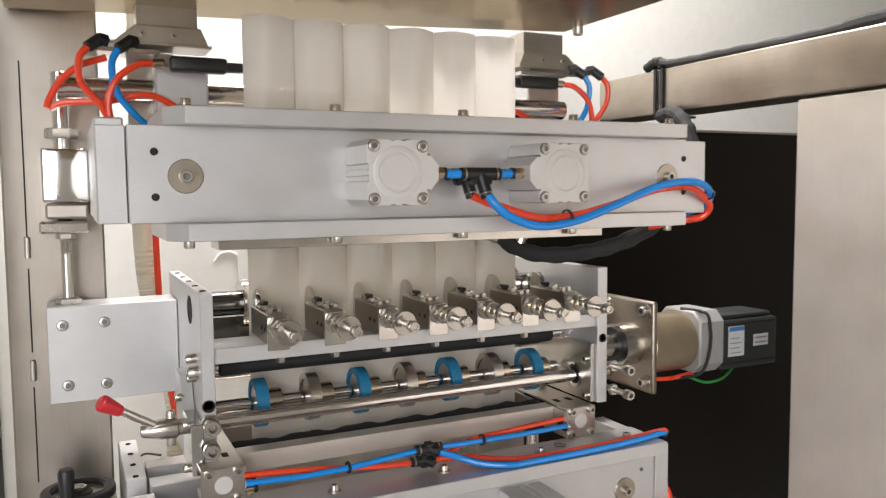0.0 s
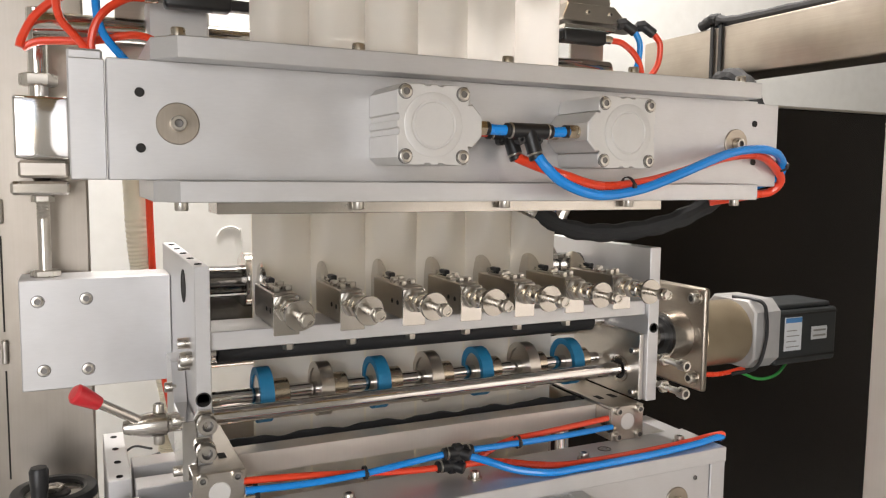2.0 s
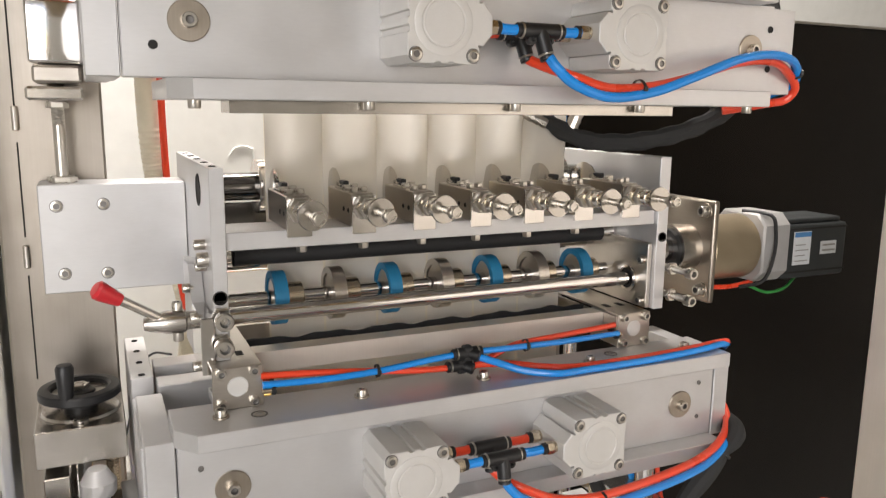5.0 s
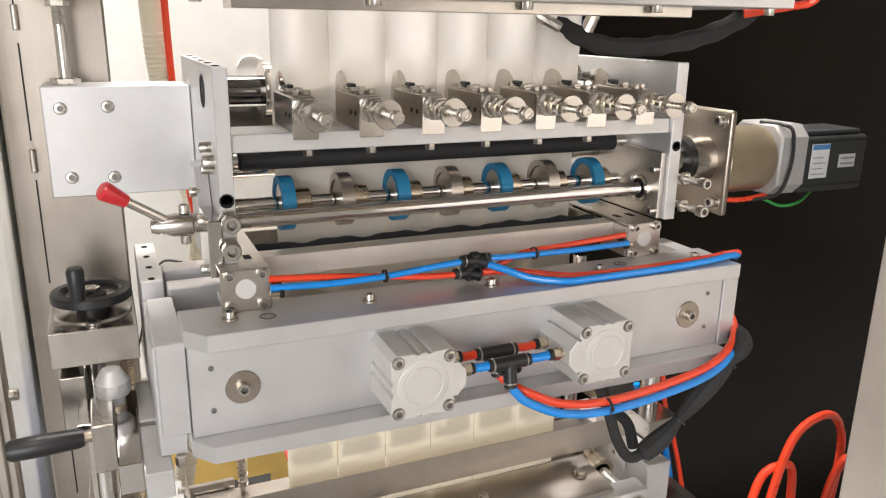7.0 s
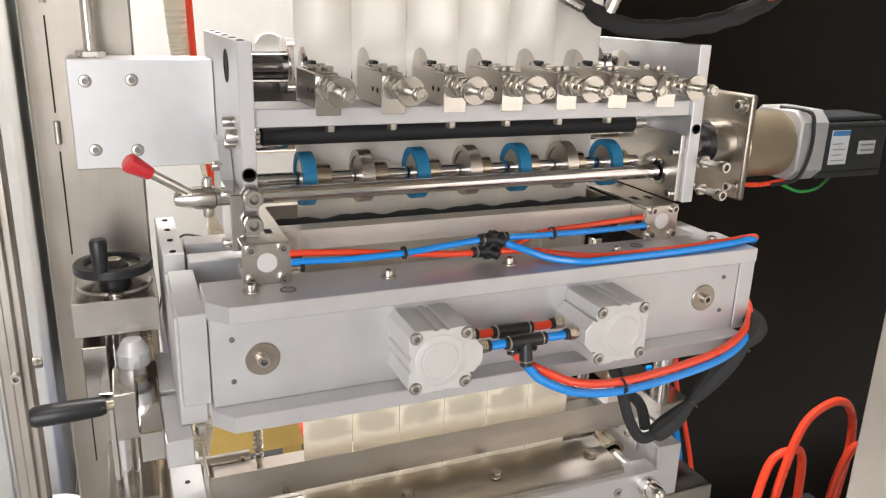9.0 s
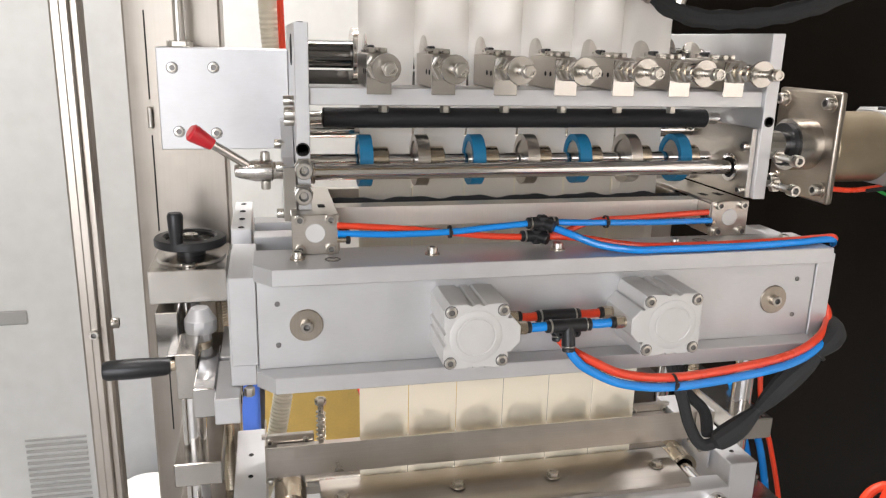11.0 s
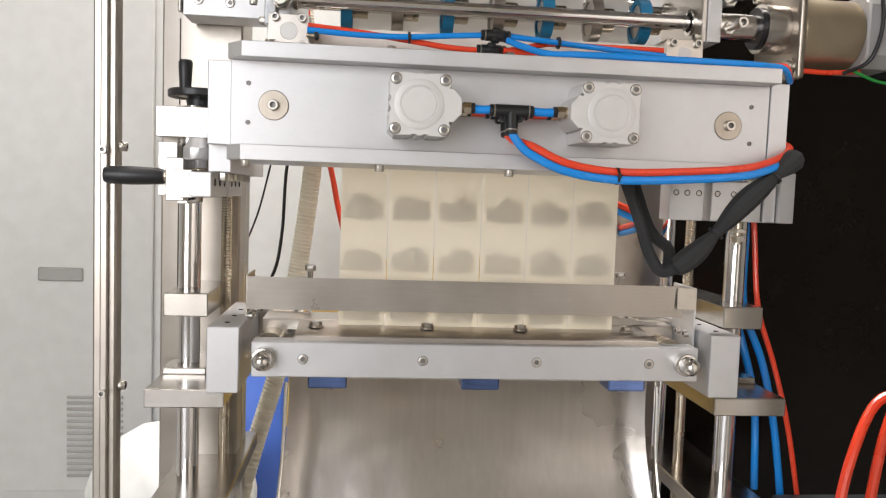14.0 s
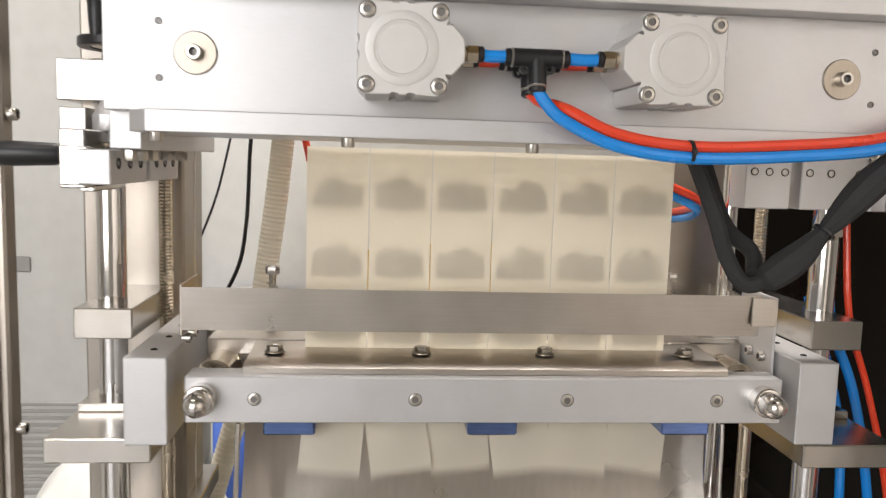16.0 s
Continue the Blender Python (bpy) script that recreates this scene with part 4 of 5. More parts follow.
part("bracket", prism([(-0.462, 0.215), (-0.40, 0.205), (-0.385, 0.23), (-0.385, 0.29), (-0.462, 0.29)], "z", 0.892, 0.905, 0.001), POLISHED, mush)
part("lower_arm", box(-0.436, -0.4215, 0.19, 0.29, 0.862, 0.890, 0.0015), CHROME, mush, "chromed arm")
part("back_arm", box(-0.478, -0.45, 0.25, 0.40, 0.872, 0.95, 0.0012), SATIN, mush)

grip = thing("grip_lever", (-0.452, 0.20, 0.892), "black plastic grip handle on a polished bracket", "lever")
part("grip", revolve([(0, 0), (0.0095, 0), (0.0115, 0.006), (0.0130, 0.045), (0.0122, 0.074), (0.010, 0.079), (0, 0.079)], (-0.455, 0.195, 0.899), (-1, -0.03, -0.005), 22), BLACK, grip)
part("stem", rod((-0.457, 0.195, 0.899), (-0.436, 0.196, 0.899), 0.0065, 16), BRASS, grip)
part("bracket", box(-0.446, -0.4215, 0.165, 0.24, 0.866, 0.925, 0.0015), SATIN, grip)

wheel = thing("hand_wheel", (-0.435, 0.325, 1.005), "black plastic hand wheel with a crank grip on a polished block", "hand wheel")
part("gear_block", box(-0.485, -0.386, 0.262, 0.40, 0.958, 1.003, 0.0012), SATIN, wheel, "polished steel block")
part("dish", revolve([(0, 0), (0.046, 0), (0.044, 0.003), (0.02, 0.006), (0, 0.006)], (-0.435, 0.325, 1.003), UP, 40), SATIN, wheel)
part("rim", revolve([(0.0325, 0.004), (0.0345, 0.0005), (0.046, 0), (0.0475, 0.0015), (0.0475, 0.0095), (0.046, 0.0115), (0.036, 0.0125), (0.0325, 0.010), (0.0325, 0.004)], (-0.435, 0.325, 1.022), UP, 44), BLACK, wheel)
part("hub", revolve([(0, 0), (0.019, 0), (0.021, 0.01), (0.017, 0.020), (0.013, 0.022), (0, 0.022)], (-0.435, 0.325, 1.009), UP, 26), BLACK, wheel)
part("web", revolve([(0.012, 0), (0.033, 0.003), (0.033, 0.006), (0.012, 0.005)], (-0.435, 0.325, 1.021), UP, 32), BOLT, wheel, "bright spoke web")
part("crank_grip", revolve([(0, 0), (0.008, 0), (0.0095, 0.02), (0.0105, 0.04), (0.0085, 0.044), (0, 0.0445)], (-0.449, 0.288, 1.030), UP, 20), BLACK, wheel)
bolt(wheel, (-0.435, 0.283, 1.0035), UP, 0.009, 0.003)
hexnut(wheel, (-0.435, 0.325, 1.031), UP, 0.0105, 0.006)

stem = thing("height_spindle", (-0.437, 0.37, 1.283), "steel height spindle standing on the mounting plate", "spindle")
part("rod", revolve([(0, 0), (0.0072, 0), (0.0072, 0.070)] + [(0.0076 - 0.0006 * (k % 2), 0.070 + 0.0016 * k) for k in range(18)] + [(0, 0.0990)], (-0.437, 0.368, 1.283), UP, 20), BOLT, stem)
hexnut(stem, (-0.437, 0.368, 1.283), UP, 0.017, 0.008)
hexnut(stem, (-0.437, 0.368, 1.373), UP, 0.013, 0.008)
part("yoke", box(-0.469, -0.407, 0.335, 0.40, 1.382, 1.398, 0.003), POLISHED, stem)
part("cone", revolve([(0, 0), (0.008, 0), (0.016, 0.012), (0.016, 0.02), (0, 0.02)], (-0.437, 0.36, 1.398), UP, 20), POLISHED, stem)
part("gear_block", box(-0.460, -0.408, 0.325, 0.405, 1.402, 1.422, 0.003), STEEL, stem)
part("chrome_block", box(-0.463, -0.405, 0.318, 0.405, 1.424, 1.495, 0.004), CHROME, stem, "chromed spindle block")
part("upper_rod", rod((-0.437, 0.365, 1.495), (-0.437, 0.365, 1.60), 0.011, 18), POLISHED, stem)
hexnut(stem, (-0.437, 0.365, 1.510), UP, 0.021, 0.014)


# ---- sensors above the upper jaw ----
def sensor(x, y, z, s):
    """x, y, z: the middle of its shelf; s: the side to which its elbows point."""
    ob = thing("film_sensor", (x, y, z), "black film edge sensor on a stainless steel bracket", "sensor", "film edge sensors")
    part("shelf", box(x - 0.080, x + 0.078, y - 0.006, y + 0.055, z - 0.002, z + 0.002, 0.0006), STEEL, ob)
    part("sub_shelf", box(x - 0.080, x + 0.01, y - 0.010, y + 0.04, z - 0.014, z - 0.008, 0.0006), POLISHED, ob)
    part("cover", prism([(x - s * 0.075, z + 0.003), (x + s * 0.045, z + 0.003), (x + s * 0.018, z + 0.026), (x - s * 0.065, z + 0.026)], "y", y + 0.004, y + 0.06, 0.001), STEEL, ob)
    part("cover_box", box(min(x - s * 0.062, x + s * 0.016), max(x - s * 0.062, x + s * 0.016), y + 0.012, y + 0.06, z + 0.026, z + 0.06, 0.001), STEEL, ob)
    part("upright", box(x - 0.028, x + 0.034, y + 0.05, y + 0.056, z - 0.12, z - 0.003, 0.001), STEEL, ob)
    for u in (-0.03, 0.01):
        bolt(ob, (x + s * u, y + 0.004, z + 0.014), FRONT, 0.0035, 0.003)
    vx = x - s * 0.055
    part("valve", box(vx - 0.034, vx + 0.040, y - 0.024, y - 0.002, z - 0.036, z - 0.016, 0.004), BLACK, ob, "black valve body")
    part("valve_head", box(vx - s * 0.052 - 0.018, vx - s * 0.052 + 0.018, y - 0.022, y - 0.004, z - 0.033, z - 0.021, 0.002), BLACK, ob)
    part("fitting", rod((vx + s * 0.040, y - 0.013, z - 0.026), (vx + s * 0.055, y - 0.013, z - 0.027), 0.006, 16), BRASS, ob, "nickel brass push-in fitting")
    for k in range(2):
        xx = x + s * (0.026 + 0.036 * k)
        e = part("elbow", rod((xx, y - 0.008, z + 0.001), (xx + s * 0.016, y - 0.016, z - 0.012), 0.0075, 16), BLACK, ob)
        part("nut", rod((xx - s * 0.008, y - 0.004, z - 0.001), (xx + s * 0.004, y - 0.010, z + 0.001), 0.0085, 6), BLACK, e)
    a, b, c = Vector((x + s * 0.042, y - 0.016, z - 0.012)), Vector((x + s * 0.078, y - 0.016, z - 0.012)), Vector((vx + s * 0.055, y - 0.013, z - 0.027))
    part("hose", hose([a, a + Vector((s * 0.008, -0.002, -0.02)), a + Vector((s * 0.003, 0, -0.055)), a + Vector((-s * 0.02, 0, -0.085)), a + Vector((-s * 0.04, 0.01, -0.10))], 0.0045), BLUE, ob, "blue air hose")
    part("hose", hose([b, b + Vector((s * 0.010, -0.002, -0.015)), b + Vector((s * 0.008, 0, -0.045)), b + Vector((-s * 0.015, 0, -0.075)), b + Vector((-s * 0.03, 0.01, -0.11))], 0.0045), RED, ob, "red air hose")
    part("hose", hose([c, c + Vector((s * 0.02, -0.004, -0.004)), c + Vector((s * 0.045, -0.006, -0.024)), c + Vector((s * 0.056, -0.004, -0.055)), c + Vector((s * 0.05, 0, -0.09))], 0.0045), RED, ob, "red air hose")
    return ob


sensor(0.322, 0.285, 1.638, 1)
sensor(-0.325, 0.285, 1.632, -1)
tube([(-0.452, 0.30, 1.545), (-0.449, 0.30, 1.556), (-0.435, 0.295, 1.580), (-0.411, 0.29, 1.600), (-0.38, 0.29, 1.612)], RED, RT, 0.0045)
tube([(-0.449, 0.305, 1.545), (-0.43, 0.30, 1.553), (-0.38, 0.29, 1.556), (-0.329, 0.285, 1.565), (-0.29, 0.29, 1.548)], RED, RT, 0.0045)
tube([(0.20, 0.285, 1.572), (0.235, 0.280, 1.563), (0.265, 0.280, 1.548), (0.29, 0.285, 1.530)], RED, RT, 0.0045)
tube([(0.224, 0.275, 1.325), (0.2245, 0.275, 1.37), (0.223, 0.277, 1.42), (0.226, 0.28, 1.47)], RED, RT, 0.003)
tube([(0.229, 0.272, 1.345), (0.2275, 0.272, 1.375), (0.226, 0.274, 1.42), (0.23, 0.28, 1.47)], BLUE, BT, 0.003)
rail = thing("cross_rail", (-0.3, 0.33, 1.55), "polished round cross rail behind the upper jaw", "rail")
part("rail", rod((-0.44, 0.33, 1.575), (0.36, 0.33, 1.575), 0.016, 24), POLISHED, rail)
part("clamp", box(-0.32, -0.25, 0.30, 0.36, 1.545, 1.61, 0.003), ALU, rail)


# ---- cutter ----
cover = thing("cutter_cover", (0, 0.222, 0.712), "bent stainless steel cover strip over the cutter", "cover strip")
part("strip", prism([(0.2215, 0.712), (0.2235, 0.712), (0.2190, 0.760), (0.2170, 0.760)], "x", -0.343, 0.312, 0.0004), STEEL, cover)
part("ear", box(-0.3455, -0.343, 0.222, 0.30, 0.705, 0.762, 0.0006), STEEL, cover)
part("ear", box(0.328, 0.331, 0.215, 0.30, 0.66, 0.758, 0.0006), ALU, cover)
part("tab", box(0.300, 0.330, 0.2135, 0.2160, 0.725, 0.758, 0.0006), STEEL, cover)
part("shelf_tab", box(0.258, 0.309, 0.262, 0.291, 0.6985, 0.7005, 0.0004), STEEL, cover)
part("lip", box(-0.343, 0.242, 0.2235, 0.245, 0.712, 0.714, 0.0003), STEEL, cover)
for x in (-0.342, 0.327):
    for y in (0.235, 0.265):
        bolt(cover, (x, y, 0.685 if x > 0 else 0.70), RIGHT if x < 0 else LEFT, 0.006, 0.006)

fixed = thing("fixed_blade_bed", (0, 0.30, 0.63), "stainless steel fixed cutter bed behind the film", "cutter bed")
part("bed", box(-0.33, 0.325, 0.285, 0.36, 0.64, 0.688, 0.0015), STEEL, fixed)
part("blade", box(-0.29, 0.285, 0.262, 0.285, 0.668, 0.676, 0.0008), POLISHED, fixed)
for x in (-0.312, 0.300):
    part("bush", ring((x, 0.235, 0.652), (x, 0.36, 0.652), 0.023, 0.016, 30), BRASS, fixed, "bronze-coloured guide bush")
    part("bush_plate", box(x - 0.04, x + 0.04, 0.363, 0.372, 0.62, 0.70, 0.001), STEEL, fixed)
    for u in (-0.028, 0.028):
        bolt(fixed, (x + u, 0.363, 0.69), FRONT, 0.005, 0.005)
for x in (-0.262, 0.252):
    part("spring_bolt", rod((x, 0.345, 0.69), (x, 0.345, 0.765), 0.0045, 14), BOLT, fixed)
    part("spring", hose([(x + 0.0068 * math.cos(k * 0.9), 0.345 + 0.0068 * math.sin(k * 0.9), 0.695 + 0.0011 * k) for k in range(48)], 0.0012, 5, 2), BOLT, fixed)
    hexnut(fixed, (x, 0.345, 0.757), UP, 0.009, 0.010)

cutter = thing("cutter_bar", (0, 0.13, 0.648), "silver aluminium moving cutter bar on two guide shafts", "cutter bar")
part("bar", box(-0.330, 0.322, 0.130, 0.166, 0.6225, 0.6725, 0.0012), ALU, cutter)
part("blade_plate", prism([(0.142, 0.6728), (0.232, 0.6805), (0.232, 0.6875), (0.150, 0.6825), (0.142, 0.6790)], "x", -0.272, 0.264, 0.0004), STEEL, cutter, "stainless blade plate")
for k, x in enumerate((-0.258, -0.088, 0.078, 0.247)):
    # Shade round the sunk screw head, put on as a dark ring.
    part("counterbore_shade", ring((x, 0.1305, 0.6485), (x, 0.1296, 0.6485), 0.0074, 0.0066, 22), RECESS_SHADE, cutter)
    bolt(cutter, (x, 0.1302, 0.6485), FRONT, 0.0062, 0.0016)
for x in (-0.244, -0.079, 0.063, 0.229):
    hexnut(cutter, (x, 0.185, 0.687), UP, 0.009, 0.007)
    washer(cutter, (x, 0.185, 0.6862), UP, 0.011, 0.002)
for x in (-0.312, 0.300):
    part("guide_shaft", rod((x, 0.166, 0.652), (x, 0.42, 0.652), 0.0115, 24), CHROME, cutter)
    part("acorn_nut", revolve([(0, 0), (0.0165, 0), (0.0165, 0.013), (0.0155, 0.0142), (0.0135, 0.0145), (0.0132, 0.027), (0.0115, 0.033), (0.0075, 0.0375), (0.003, 0.0393), (0, 0.0395)], (x, 0.130, 0.650), FRONT, 24), POLISHED, cutter, "polished acorn nut")
for x in (-0.224, 0.0, 0.222):
    # The blue here is reflected sky, painted as the block's colour.
    part("under_block", box(x - 0.028, x + 0.028, 0.150, 0.198, 0.6015, 0.6222, 0.002), REFLECT_BLUE, cutter, "polished steel block under the bar, blue reflection painted in")
    hexnut(cutter, (x, 0.175, 0.6015), DOWN, 0.006, 0.007)


# ---- chute ----
def chute():
    ob = thing("discharge_chute", (0, 0.25, 0.1), "curved brushed stainless steel discharge chute with flared sides", "chute")
    bm = bmesh.new()
    rows = []
    for k in range(15):
        t = k / 14
        z = 0.60 - 0.46 * t
        y = 0.300 + 0.10 * t - 0.38 * t * t
        flare = 0.286 + 0.004 * t + 0.05 * t * t
        row = []
        for j in range(33):
            u = -1 + j / 16
            curl = max(0, abs(u) - 0.86) / 0.14
            row.append(bm.verts.new((flare * u, y - 0.018 * curl**1.6, z)))
        rows.append(row)
    for a, b in zip(rows, rows[1:]):
        for j in range(32):
            bm.faces.new((a[j], a[j + 1], b[j + 1], b[j]))
    bmesh.ops.solidify(bm, geom=bm.faces[:], thickness=0.002)
    part("sheet", bm, CHUTE, ob)
    for s in (-1, 1):
        part("edge", hose([(s * 0.286, 0.240, 0.60), (s * 0.2915, 0.235, 0.46), (s * 0.304, 0.175, 0.33), (s * 0.340, -0.04, 0.14)], 0.003, 8), POLISHED, ob)
    return ob


chute()
bin_ = thing("collecting_bin", (0, -0.1, 0), "open grey plastic collecting bin on the floor", "bin")
part("base", box(-0.4, 0.4, -0.35, 0.25, 0.0, 0.012, 0.002), GREY, bin_)
for x0, x1, y0, y1 in ((-0.4, 0.4, -0.36, -0.35), (-0.4, 0.4, 0.25, 0.26), (-0.41, -0.4, -0.36, 0.26), (0.4, 0.41, -0.36, 0.26)):
    part("side", box(x0, x1, y0, y1, 0.0, 0.12, 0.002), GREY, bin_)


# ---- door post and background ----
post = thing("door_post", (-0.547, 0.25, 0), "grey aluminium door post with bolts", "door post")
part("profile", box(-0.564, -0.531, 0.235, 0.262, 0.0, 2.2, 0.003), STEEL_V, post)
part("inner_lip", box(-0.552, -0.541, 0.228, 0.2355, 0.0, 2.2, 0.002), STEEL_V, post)
for z in (0.59, 0.94, 1.4):
    bolt(post, (-0.531, 0.25, z), RIGHT, 0.007, 0.010)
    bolt(post, (-0.547, 0.228, z - 0.006), FRONT, 0.006, 0.006)

cab = thing("control_cabinet", (-1.2, 1.4, 0), "tall light grey enamelled control cabinet with a vent and recessed grip", "cabinet")
part("body", box(-2.2, -0.62, 1.15, 1.7, 0.0, 2.1, 0.008), CABINET, cab)
part("door", box(-2.15, -0.72, 1.135, 1.149, 0.08, 2.05, 0.005), CABINET, cab)
part("grip", box(-1.00, -0.89, 1.131, 1.1345, 0.632, 0.667, 0.003), GREY, cab, "grey recessed grip")
for k in range(14):
    part("vent_slat", box(-0.93, -0.79, 1.131, 1.1345, 0.12 + 0.016 * k, 0.128 + 0.016 * k, 0.001), GREY, cab)
cab = thing("white_cabinet", (0.1, 1.5, 0), "white machine cover with a rounded access hatch", "cabinet")
part("body", box(-0.60, 0.9, 1.30, 1.9, 0.35, 2.2, 0.01), WHITE, cab)
part("hatch", hose([(-0.085, 1.297, 1.255), (-0.072, 1.297, 1.272), (-0.050, 1.297, 1.277), (-0.032, 1.297, 1.270), (-0.025, 1.297, 1.250), (-0.025, 1.297, 1.05)], 0.0022, 8), WHITE, cab, "raised hatch edge")
part("foot", box(-0.55, 0.85, 1.4, 1.8, 0.0, 0.35, 0.01), GREY, cab)
board = thing("kraft_board", (-0.3, 1.1, 0), "yellow-brown kraft board leaning behind the machine", "board")
part("sheet", prism([(-0.36, 0.30), (0.12, 0.30), (0.12, 0.735), (-0.10, 0.728), (-0.15, 0.712), (-0.208, 0.680), (-0.24, 0.650), (-0.271, 0.629), (-0.321, 0.592), (-0.338, 0.568), (-0.35, 0.53)], "y", 1.00, 1.01), YELLOW, board)
part("prop", box(-0.10, -0.06, 1.01, 1.05, 0.0, 0.6, 0.002), YELLOW, board)
crate = thing("blue_crate", (-0.5, 1.0, 0), "blue plastic crate standing behind the machine", "crate")
part("body", box(-0.48, -0.37, 1.03, 1.25, 0.0, 0.555, 0.01), BLUEPAINT, crate)
part("lid", box(-0.485, -0.365, 1.025, 1.255, 0.555, 0.59, 0.006), GREY, crate, "grey lid")

con = thing("flexible_conduit", (-0.33, 0.62, 0.3), "ivory corrugated flexible conduit hanging behind the machine", "conduit")
part("conduit", hose([(-0.31, 0.60, 2.0), (-0.318, 0.60, 1.4), (-0.300, 0.60, 1.2), (-0.272, 0.60, 1.05), (-0.278, 0.60, 0.95), (-0.30, 0.60, 0.76), (-0.335, 0.60, 0.55), (-0.40, 0.60, 0.3), (-0.45, 0.6, 0.0)], 0.017, 14, 60, width=lambda k: 1 + 0.09 * (k % 2)), CONDUIT, con)
tube([(-0.29, 0.56, 2.0), (-0.30, 0.58, 1.4), (-0.285, 0.58, 1.1), (-0.244, 0.59, 0.925), (-0.228, 0.59, 0.85), (-0.20, 0.55, 0.75), (-0.18, 0.45, 0.70), (-0.18, 0.36, 0.689)], RED, RT, 0.0055)
wire = thing("black_cable", (-0.36, 0.62, 0.3), "thin black cable hanging behind the machine", "cable")
part("cable", hose([(-0.30, 0.52, 0.99), (-0.318, 0.58, 0.96), (-0.330, 0.60, 0.92), (-0.336, 0.60, 0.80), (-0.352, 0.60, 0.72), (-0.40, 0.6, 0.65), (-0.5, 0.6, 0.6)], 0.0032), BLACK, wire)

wire = thing("black_cable", (-0.36, 0.62, 0.84), "thin black cable hanging behind the machine", "cable")
part("cable", hose([(-0.31, 0.52, 1.0), (-0.335, 0.58, 0.985), (-0.356, 0.60, 0.945), (-0.382, 0.60, 0.839), (-0.42, 0.60, 0.74)], 0.0018), BLACK, wire)

tube([(0.211, 0.330, 0.897), (0.231, 0.330, 0.884), (0.272, 0.330, 0.866), (0.296, 0.40, 0.850), (0.31, 0.525, 0.835)], RED, RT, 0.0055)
tube([(0.211, 0.330, 0.886), (0.231, 0.330, 0.873), (0.272, 0.330, 0.855), (0.296, 0.40, 0.839), (0.31, 0.525, 0.824)], BLUE, BT, 0.0055)

# hoses on the lower right, before the black panel
for pts, mat in (
    ([(0.45, 0.35, 1.0), (0.455, 0.32, 0.85), (0.46, 0.32, 0.72), (0.50, 0.32, 0.62), (0.53, 0.32, 0.5), (0.56, 0.32, 0.3)], BLUE),
    ([(0.46, 0.34, 1.0), (0.47, 0.32, 0.85), (0.48, 0.31, 0.72), (0.515, 0.31, 0.62), (0.55, 0.31, 0.5), (0.59, 0.31, 0.3)], RED),
    ([(0.44, 0.34, 0.74), (0.465, 0.33, 0.66), (0.495, 0.33, 0.55), (0.505, 0.33, 0.4)], BLUE),
):
    tube(pts, mat, RT if mat is RED else BT, 0.0062 if mat is BLUE else 0.0045)
for pts in (
    [(0.60, 0.17, 0.40), (0.63, 0.18, 0.55), (0.69, 0.20, 0.65), (0.755, 0.20, 0.683), (0.80, 0.20, 0.66), (0.82, 0.20, 0.58), (0.80, 0.2, 0.40)],
    [(0.55, 0.17, 0.40), (0.575, 0.18, 0.50), (0.62, 0.20, 0.58), (0.66, 0.20, 0.60), (0.70, 0.20, 0.575), (0.71, 0.20, 0.40)],
    [(0.74, 0.16, 0.40), (0.745, 0.16, 0.53), (0.77, 0.16, 0.60), (0.80, 0.16, 0.605), (0.82, 0.16, 0.56), (0.82, 0.16, 0.40)],
):
    tube(pts, RED, RT, 0.008)
for x, y in ((0.603, 0.17), (0.743, 0.16), (0.552, 0.17)):
    ob = thing("hose_nipple", (x, y, 0.41), "nickel plated hose connector on the valve block", "hose fitting", "hose nipples")
    part("stem", rod((x, y, 0.40), (x + 0.002, y, 0.43), 0.010, 16), BRASS, ob)
    hexnut(ob, (x, y, 0.415), UP, 0.014, 0.014, "nut", BRASS)
vb = thing("valve_block", (0.68, 0.25, 0.0), "dark grey valve manifold block with hose fittings", "valve block")
part("block", box(0.52, 0.86, 0.12, 0.30, 0.30, 0.402, 0.004), MOTOR, vb)
part("stand", box(0.64, 0.74, 0.17, 0.25, 0.0, 0.30, 0.004), MOTOR, vb)
sack = thing("white_sack", (-0.68, 0.85, 0), "white woven plastic sack standing on the floor", "sack")
bm = bmesh.new()
bmesh.ops.create_icosphere(bm, subdivisions=4, radius=1)
for v in bm.verts:
    q = v.co.normalized()
    lump = 1 + 0.07 * noise.noise(q * 2.5) + 0.03 * noise.noise(q * 7)
    v.co = Vector((-0.60 + 0.19 * q.x * lump, 0.85 + 0.16 * q.y * lump, max(0.0, 0.16 + 0.19 * q.z * lump)))
part("sack", bm, WHITE, sack)


# ---- film and pouches ----
LANE = 0.071


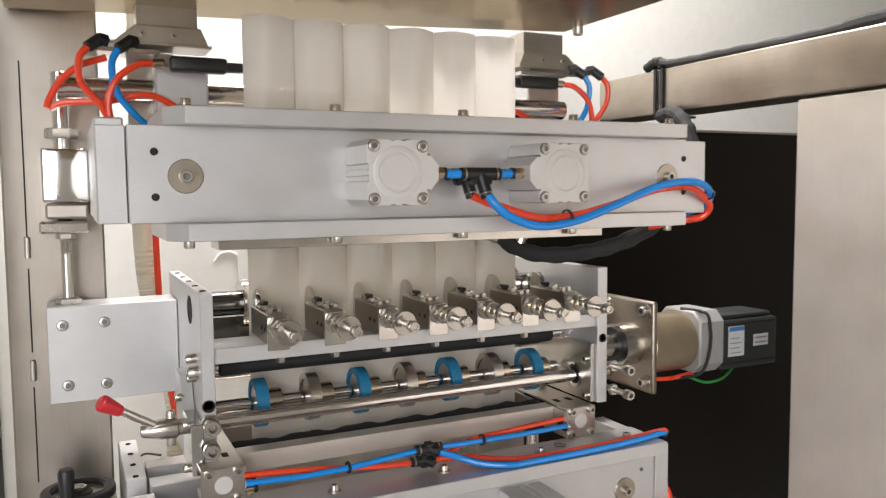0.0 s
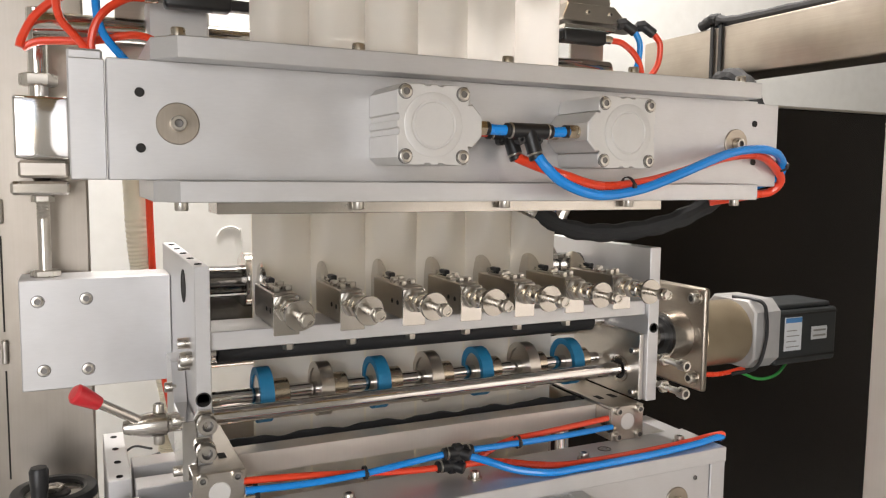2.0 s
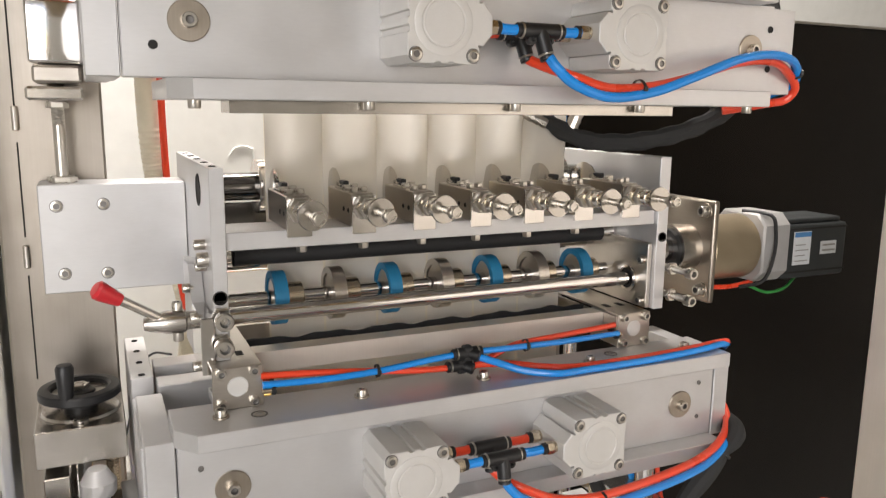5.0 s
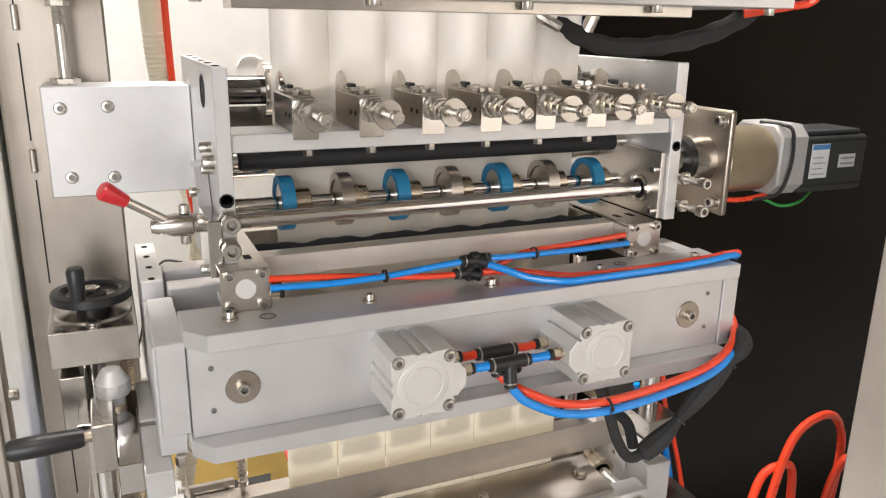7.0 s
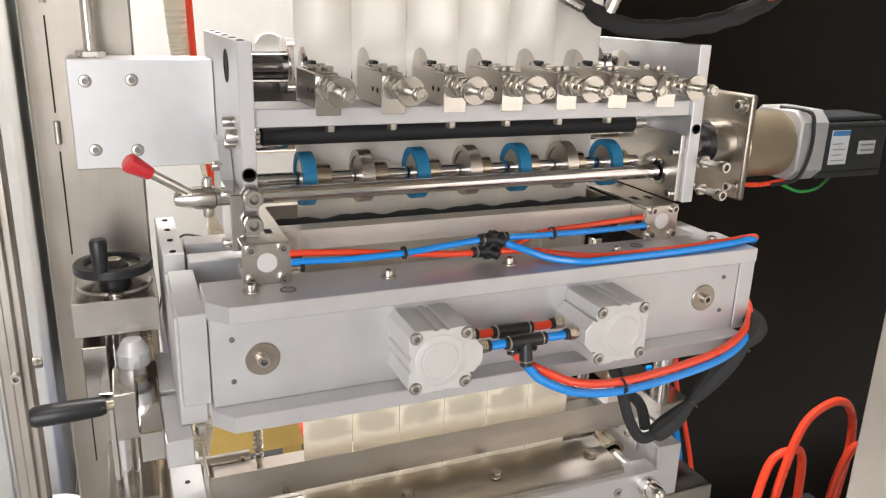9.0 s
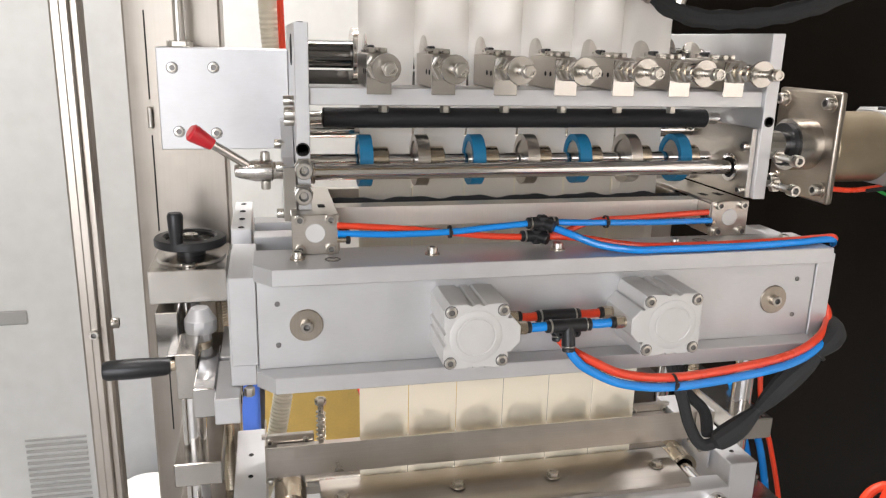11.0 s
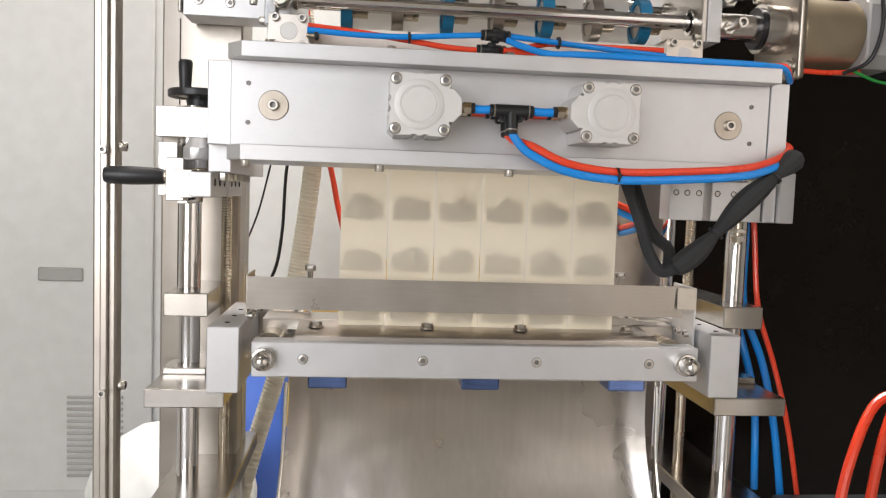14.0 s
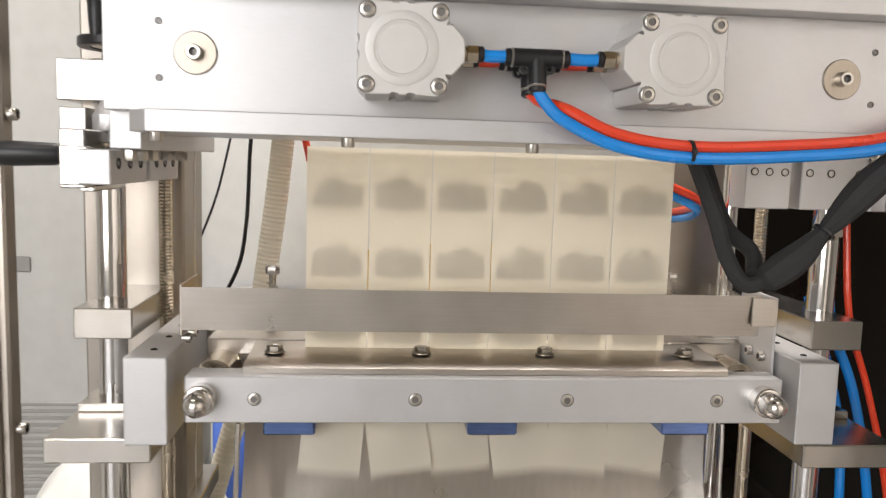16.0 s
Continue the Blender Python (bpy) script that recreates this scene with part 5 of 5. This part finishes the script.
def upper_film():
    ob = thing("packaging_film", (0, 0.25, 1.06), "matt white packaging film in six shallow lanes", "film")
    zs = [0.985 + 0.0245 * k for k in range(29)]
    for lane in range(6):
        bm = bmesh.new()
        rows = []
        for z in zs:
            row = []
            for j in range(25):
                f = j / 24
                full = min(1, max(0.0, (z - 1.275) / 0.06))
                full = full * full * (3 - 2 * full)
                tube_shape = math.sin(math.pi * f) ** 0.7 * (1 + 0.10 * math.sin(lane * 2.4 + z * 3.0))
                lean = 0.0035 * math.sin(2 * math.pi * f + lane * 1.7)
                y = 0.247 - full * (0.024 * tube_shape + lean * math.sin(math.pi * f)) + 0.0012 * math.sin(z * 21 + lane * 3 + f * 2) * math.sin(math.pi * f)
                if z < 1.28:
                    y -= 0.0022 * math.sin(math.pi * f) * math.sin(z * 40 + lane * 2)
                slit = 0.0015 if z < 1.26 else 0.0
                row.append(bm.verts.new((-0.213 + lane * LANE + slit + f * (LANE - 2 * slit), y, z)))
            rows.append(row)
        for a, b in zip(rows, rows[1:]):
            for j in range(24):
                bm.faces.new((a[j], a[j + 1], b[j + 1], b[j]))
        part("lane", bm, FILM, ob)
    return ob


upper_film()
PITCH, PERIOD, CUT0 = 0.078, 1.87, 14.045


def pouch(seed):
    """One sachet, top at z = 0: a pillow of film with flat seals and powder in its foot."""
    rnd = random.Random(seed)
    bumps = [rnd.uniform(-0.0035, 0.0035) for _ in range(15)]
    peak, tilt = rnd.uniform(0.35, 0.65), rnd.uniform(-0.004, 0.004)
    ob = thing("pouch", (0, 0, 0), "translucent white film pouch with powder in its foot", "pouch", "pouches of the film web")
    bm = bmesh.new()
    w, h, nx, nz = LANE - 0.0013, PITCH, 12, 12
    for s in (-1, 1):
        rows = []
        for k in range(nz + 1):
            v = k / nz
            full = math.sin(math.pi * v) ** 2 * (0.6 + 0.5 * v)
            rows.append([bm.verts.new((-w / 2 + w * i / nx, s * (0.0007 + 0.0021 * full * math.sin(math.pi * i / nx) ** 2), -h * v)) for i in range(nx + 1)])
        for a, b in zip(rows, rows[1:]):
            for i in range(nx):
                bm.faces.new((a[i], a[i + 1], b[i + 1], b[i]))
    part("film", bm, POUCHFILM, ob)
    for n, (grow, thick) in enumerate(((1.0, 0.0005), (0.955, 0.0003))):
        bm = bmesh.new()
        top = []
        for k in range(15):
            f = k / 14
            top.append((grow * (-0.0275 + 0.055 * f), -0.042 - 0.0035 * n + 0.013 * max(0, 1 - abs(f - peak) * 2.2) + bumps[k] * min(1, 4 * f * (1 - f) * 2) + tilt * (f - 0.5)))
        outline = top + [(0.0285 * grow, -0.060), (0.0275 * grow, -0.069 * grow), (0, -0.0702 * grow), (-0.0275 * grow, -0.069 * grow), (-0.0285 * grow, -0.060)]
        prism(outline, "y", -thick, thick, 0.0, bm)
        part("powder", bm, POWDER, ob, "pale grey powder")
    return ob


POUCHES = []
bases = [pouch(k + 3) for k in range(5)]
random.seed(4)
for row in range(13):
    for lane in range(6):
        ob = bases[lane] if len(POUCHES) < 5 else copy_thing(bases[(lane * 3 + row * 2) % 5], Matrix())
        POUCHES.append((ob, row, lane, random.uniform(-1, 1), random.uniform(-1, 1)))


# ---- what moves ----
BED = 0.682  # height of the cut


def feed(t):
    """How many pitches the film has gone on at a time."""
    n = math.floor((t - CUT0) / PERIOD)
    f = (t - CUT0) / PERIOD - n
    f = min(1, max(0, (f - 0.27) / 0.29))
    return n + f * f * (3 - 2 * f)


def motions():
    # cutter strokes: a quick push at each cut
    rows = [(0.0, Matrix.Translation((0, 0.13 + 0.012, 0.648)))]
    for k in range(-8, 3):
        c = CUT0 + PERIOD * k
        for dt, y in ((-0.45, 0.012), (-0.20, 0.018), (-0.04, 0.048), (0.04, 0.048), (0.30, 0.012)):
            if 0.02 < c + dt < 15.98:
                rows.append((c + dt, Matrix.Translation((0, 0.13 + y, 0.648))))
    rows.append((16.0, Matrix.Translation((0, 0.13 + 0.046, 0.648))))
    walk(cutter, rows)
    # press wheels turn with the feed
    rows = []
    for k in range(0, 161, 2):
        t = k / 10
        rows.append((t, Matrix.Translation((0, PY, PZ)) @ Matrix.Rotation(feed(t) * PITCH / 0.0225, 4, "X")))
    walk(press, rows)
    # pouches: step down with the feed, then drop off at the cut
    for ob, row, lane, a, b in POUCHES:
        x = -0.213 + LANE * (lane + 0.5)
        index = row - 9  # this row is cut at CUT0 + PERIOD * (index + 1)
        cut = CUT0 + PERIOD * (index + 1)
        rows = []

        def hung(t):
            return Matrix.Translation((x, 0.254, BED + PITCH * (index - feed(t)) + PITCH * 1.0))

        times = sorted({0.0, 16.0} | {round(CUT0 + PERIOD * (n + f), 2) for n in range(-9, 3) for f in (0.0, 0.27, 0.34, 0.415, 0.49, 0.56)})
        for t in times:
            if 0 <= t <= 16 and t < cut - 0.02:
                rows.append((t, hung(t)))
        if cut <= 16:
            z0 = BED
            for dt in sorted({0.0, 0.07, 0.14, 0.2, 0.26, 0.34} | ({16.0 - cut} if 16.0 - cut < 0.34 else set())):
                if 0 <= cut + dt <= 16.0001:
                    z = z0 - 0.25 * dt - 4.9 * dt * dt
                    rows.append((round(cut + dt, 3), Matrix.Translation((x + a * 0.05 * dt, 0.254 - 0.1 * dt - 1.1 * dt * dt, z)) @ pose(0, 0, 0, (-14 + 8 * b) * dt / 0.1 - 2, a * 110 * dt, b * 60 * dt)))
            rest = pose(x + 0.02 * a, -0.05 + 0.03 * b, 0.02 + 0.0045 * row, 85, 0, 30 * b)
            for dt in (0.55, 0.8):
                if cut + dt <= 16:
                    rows.append((round(max(cut + dt, 0.0), 3), rest))
            if not rows or rows[0][0] > 0:
                rows.insert(0, (0.0, rest))
            if rows[-1][0] < 16:
                rows.append((16.0, rest if cut + 0.55 <= 16 else rows[-1][1]))
        walk(ob, rows)


motions()
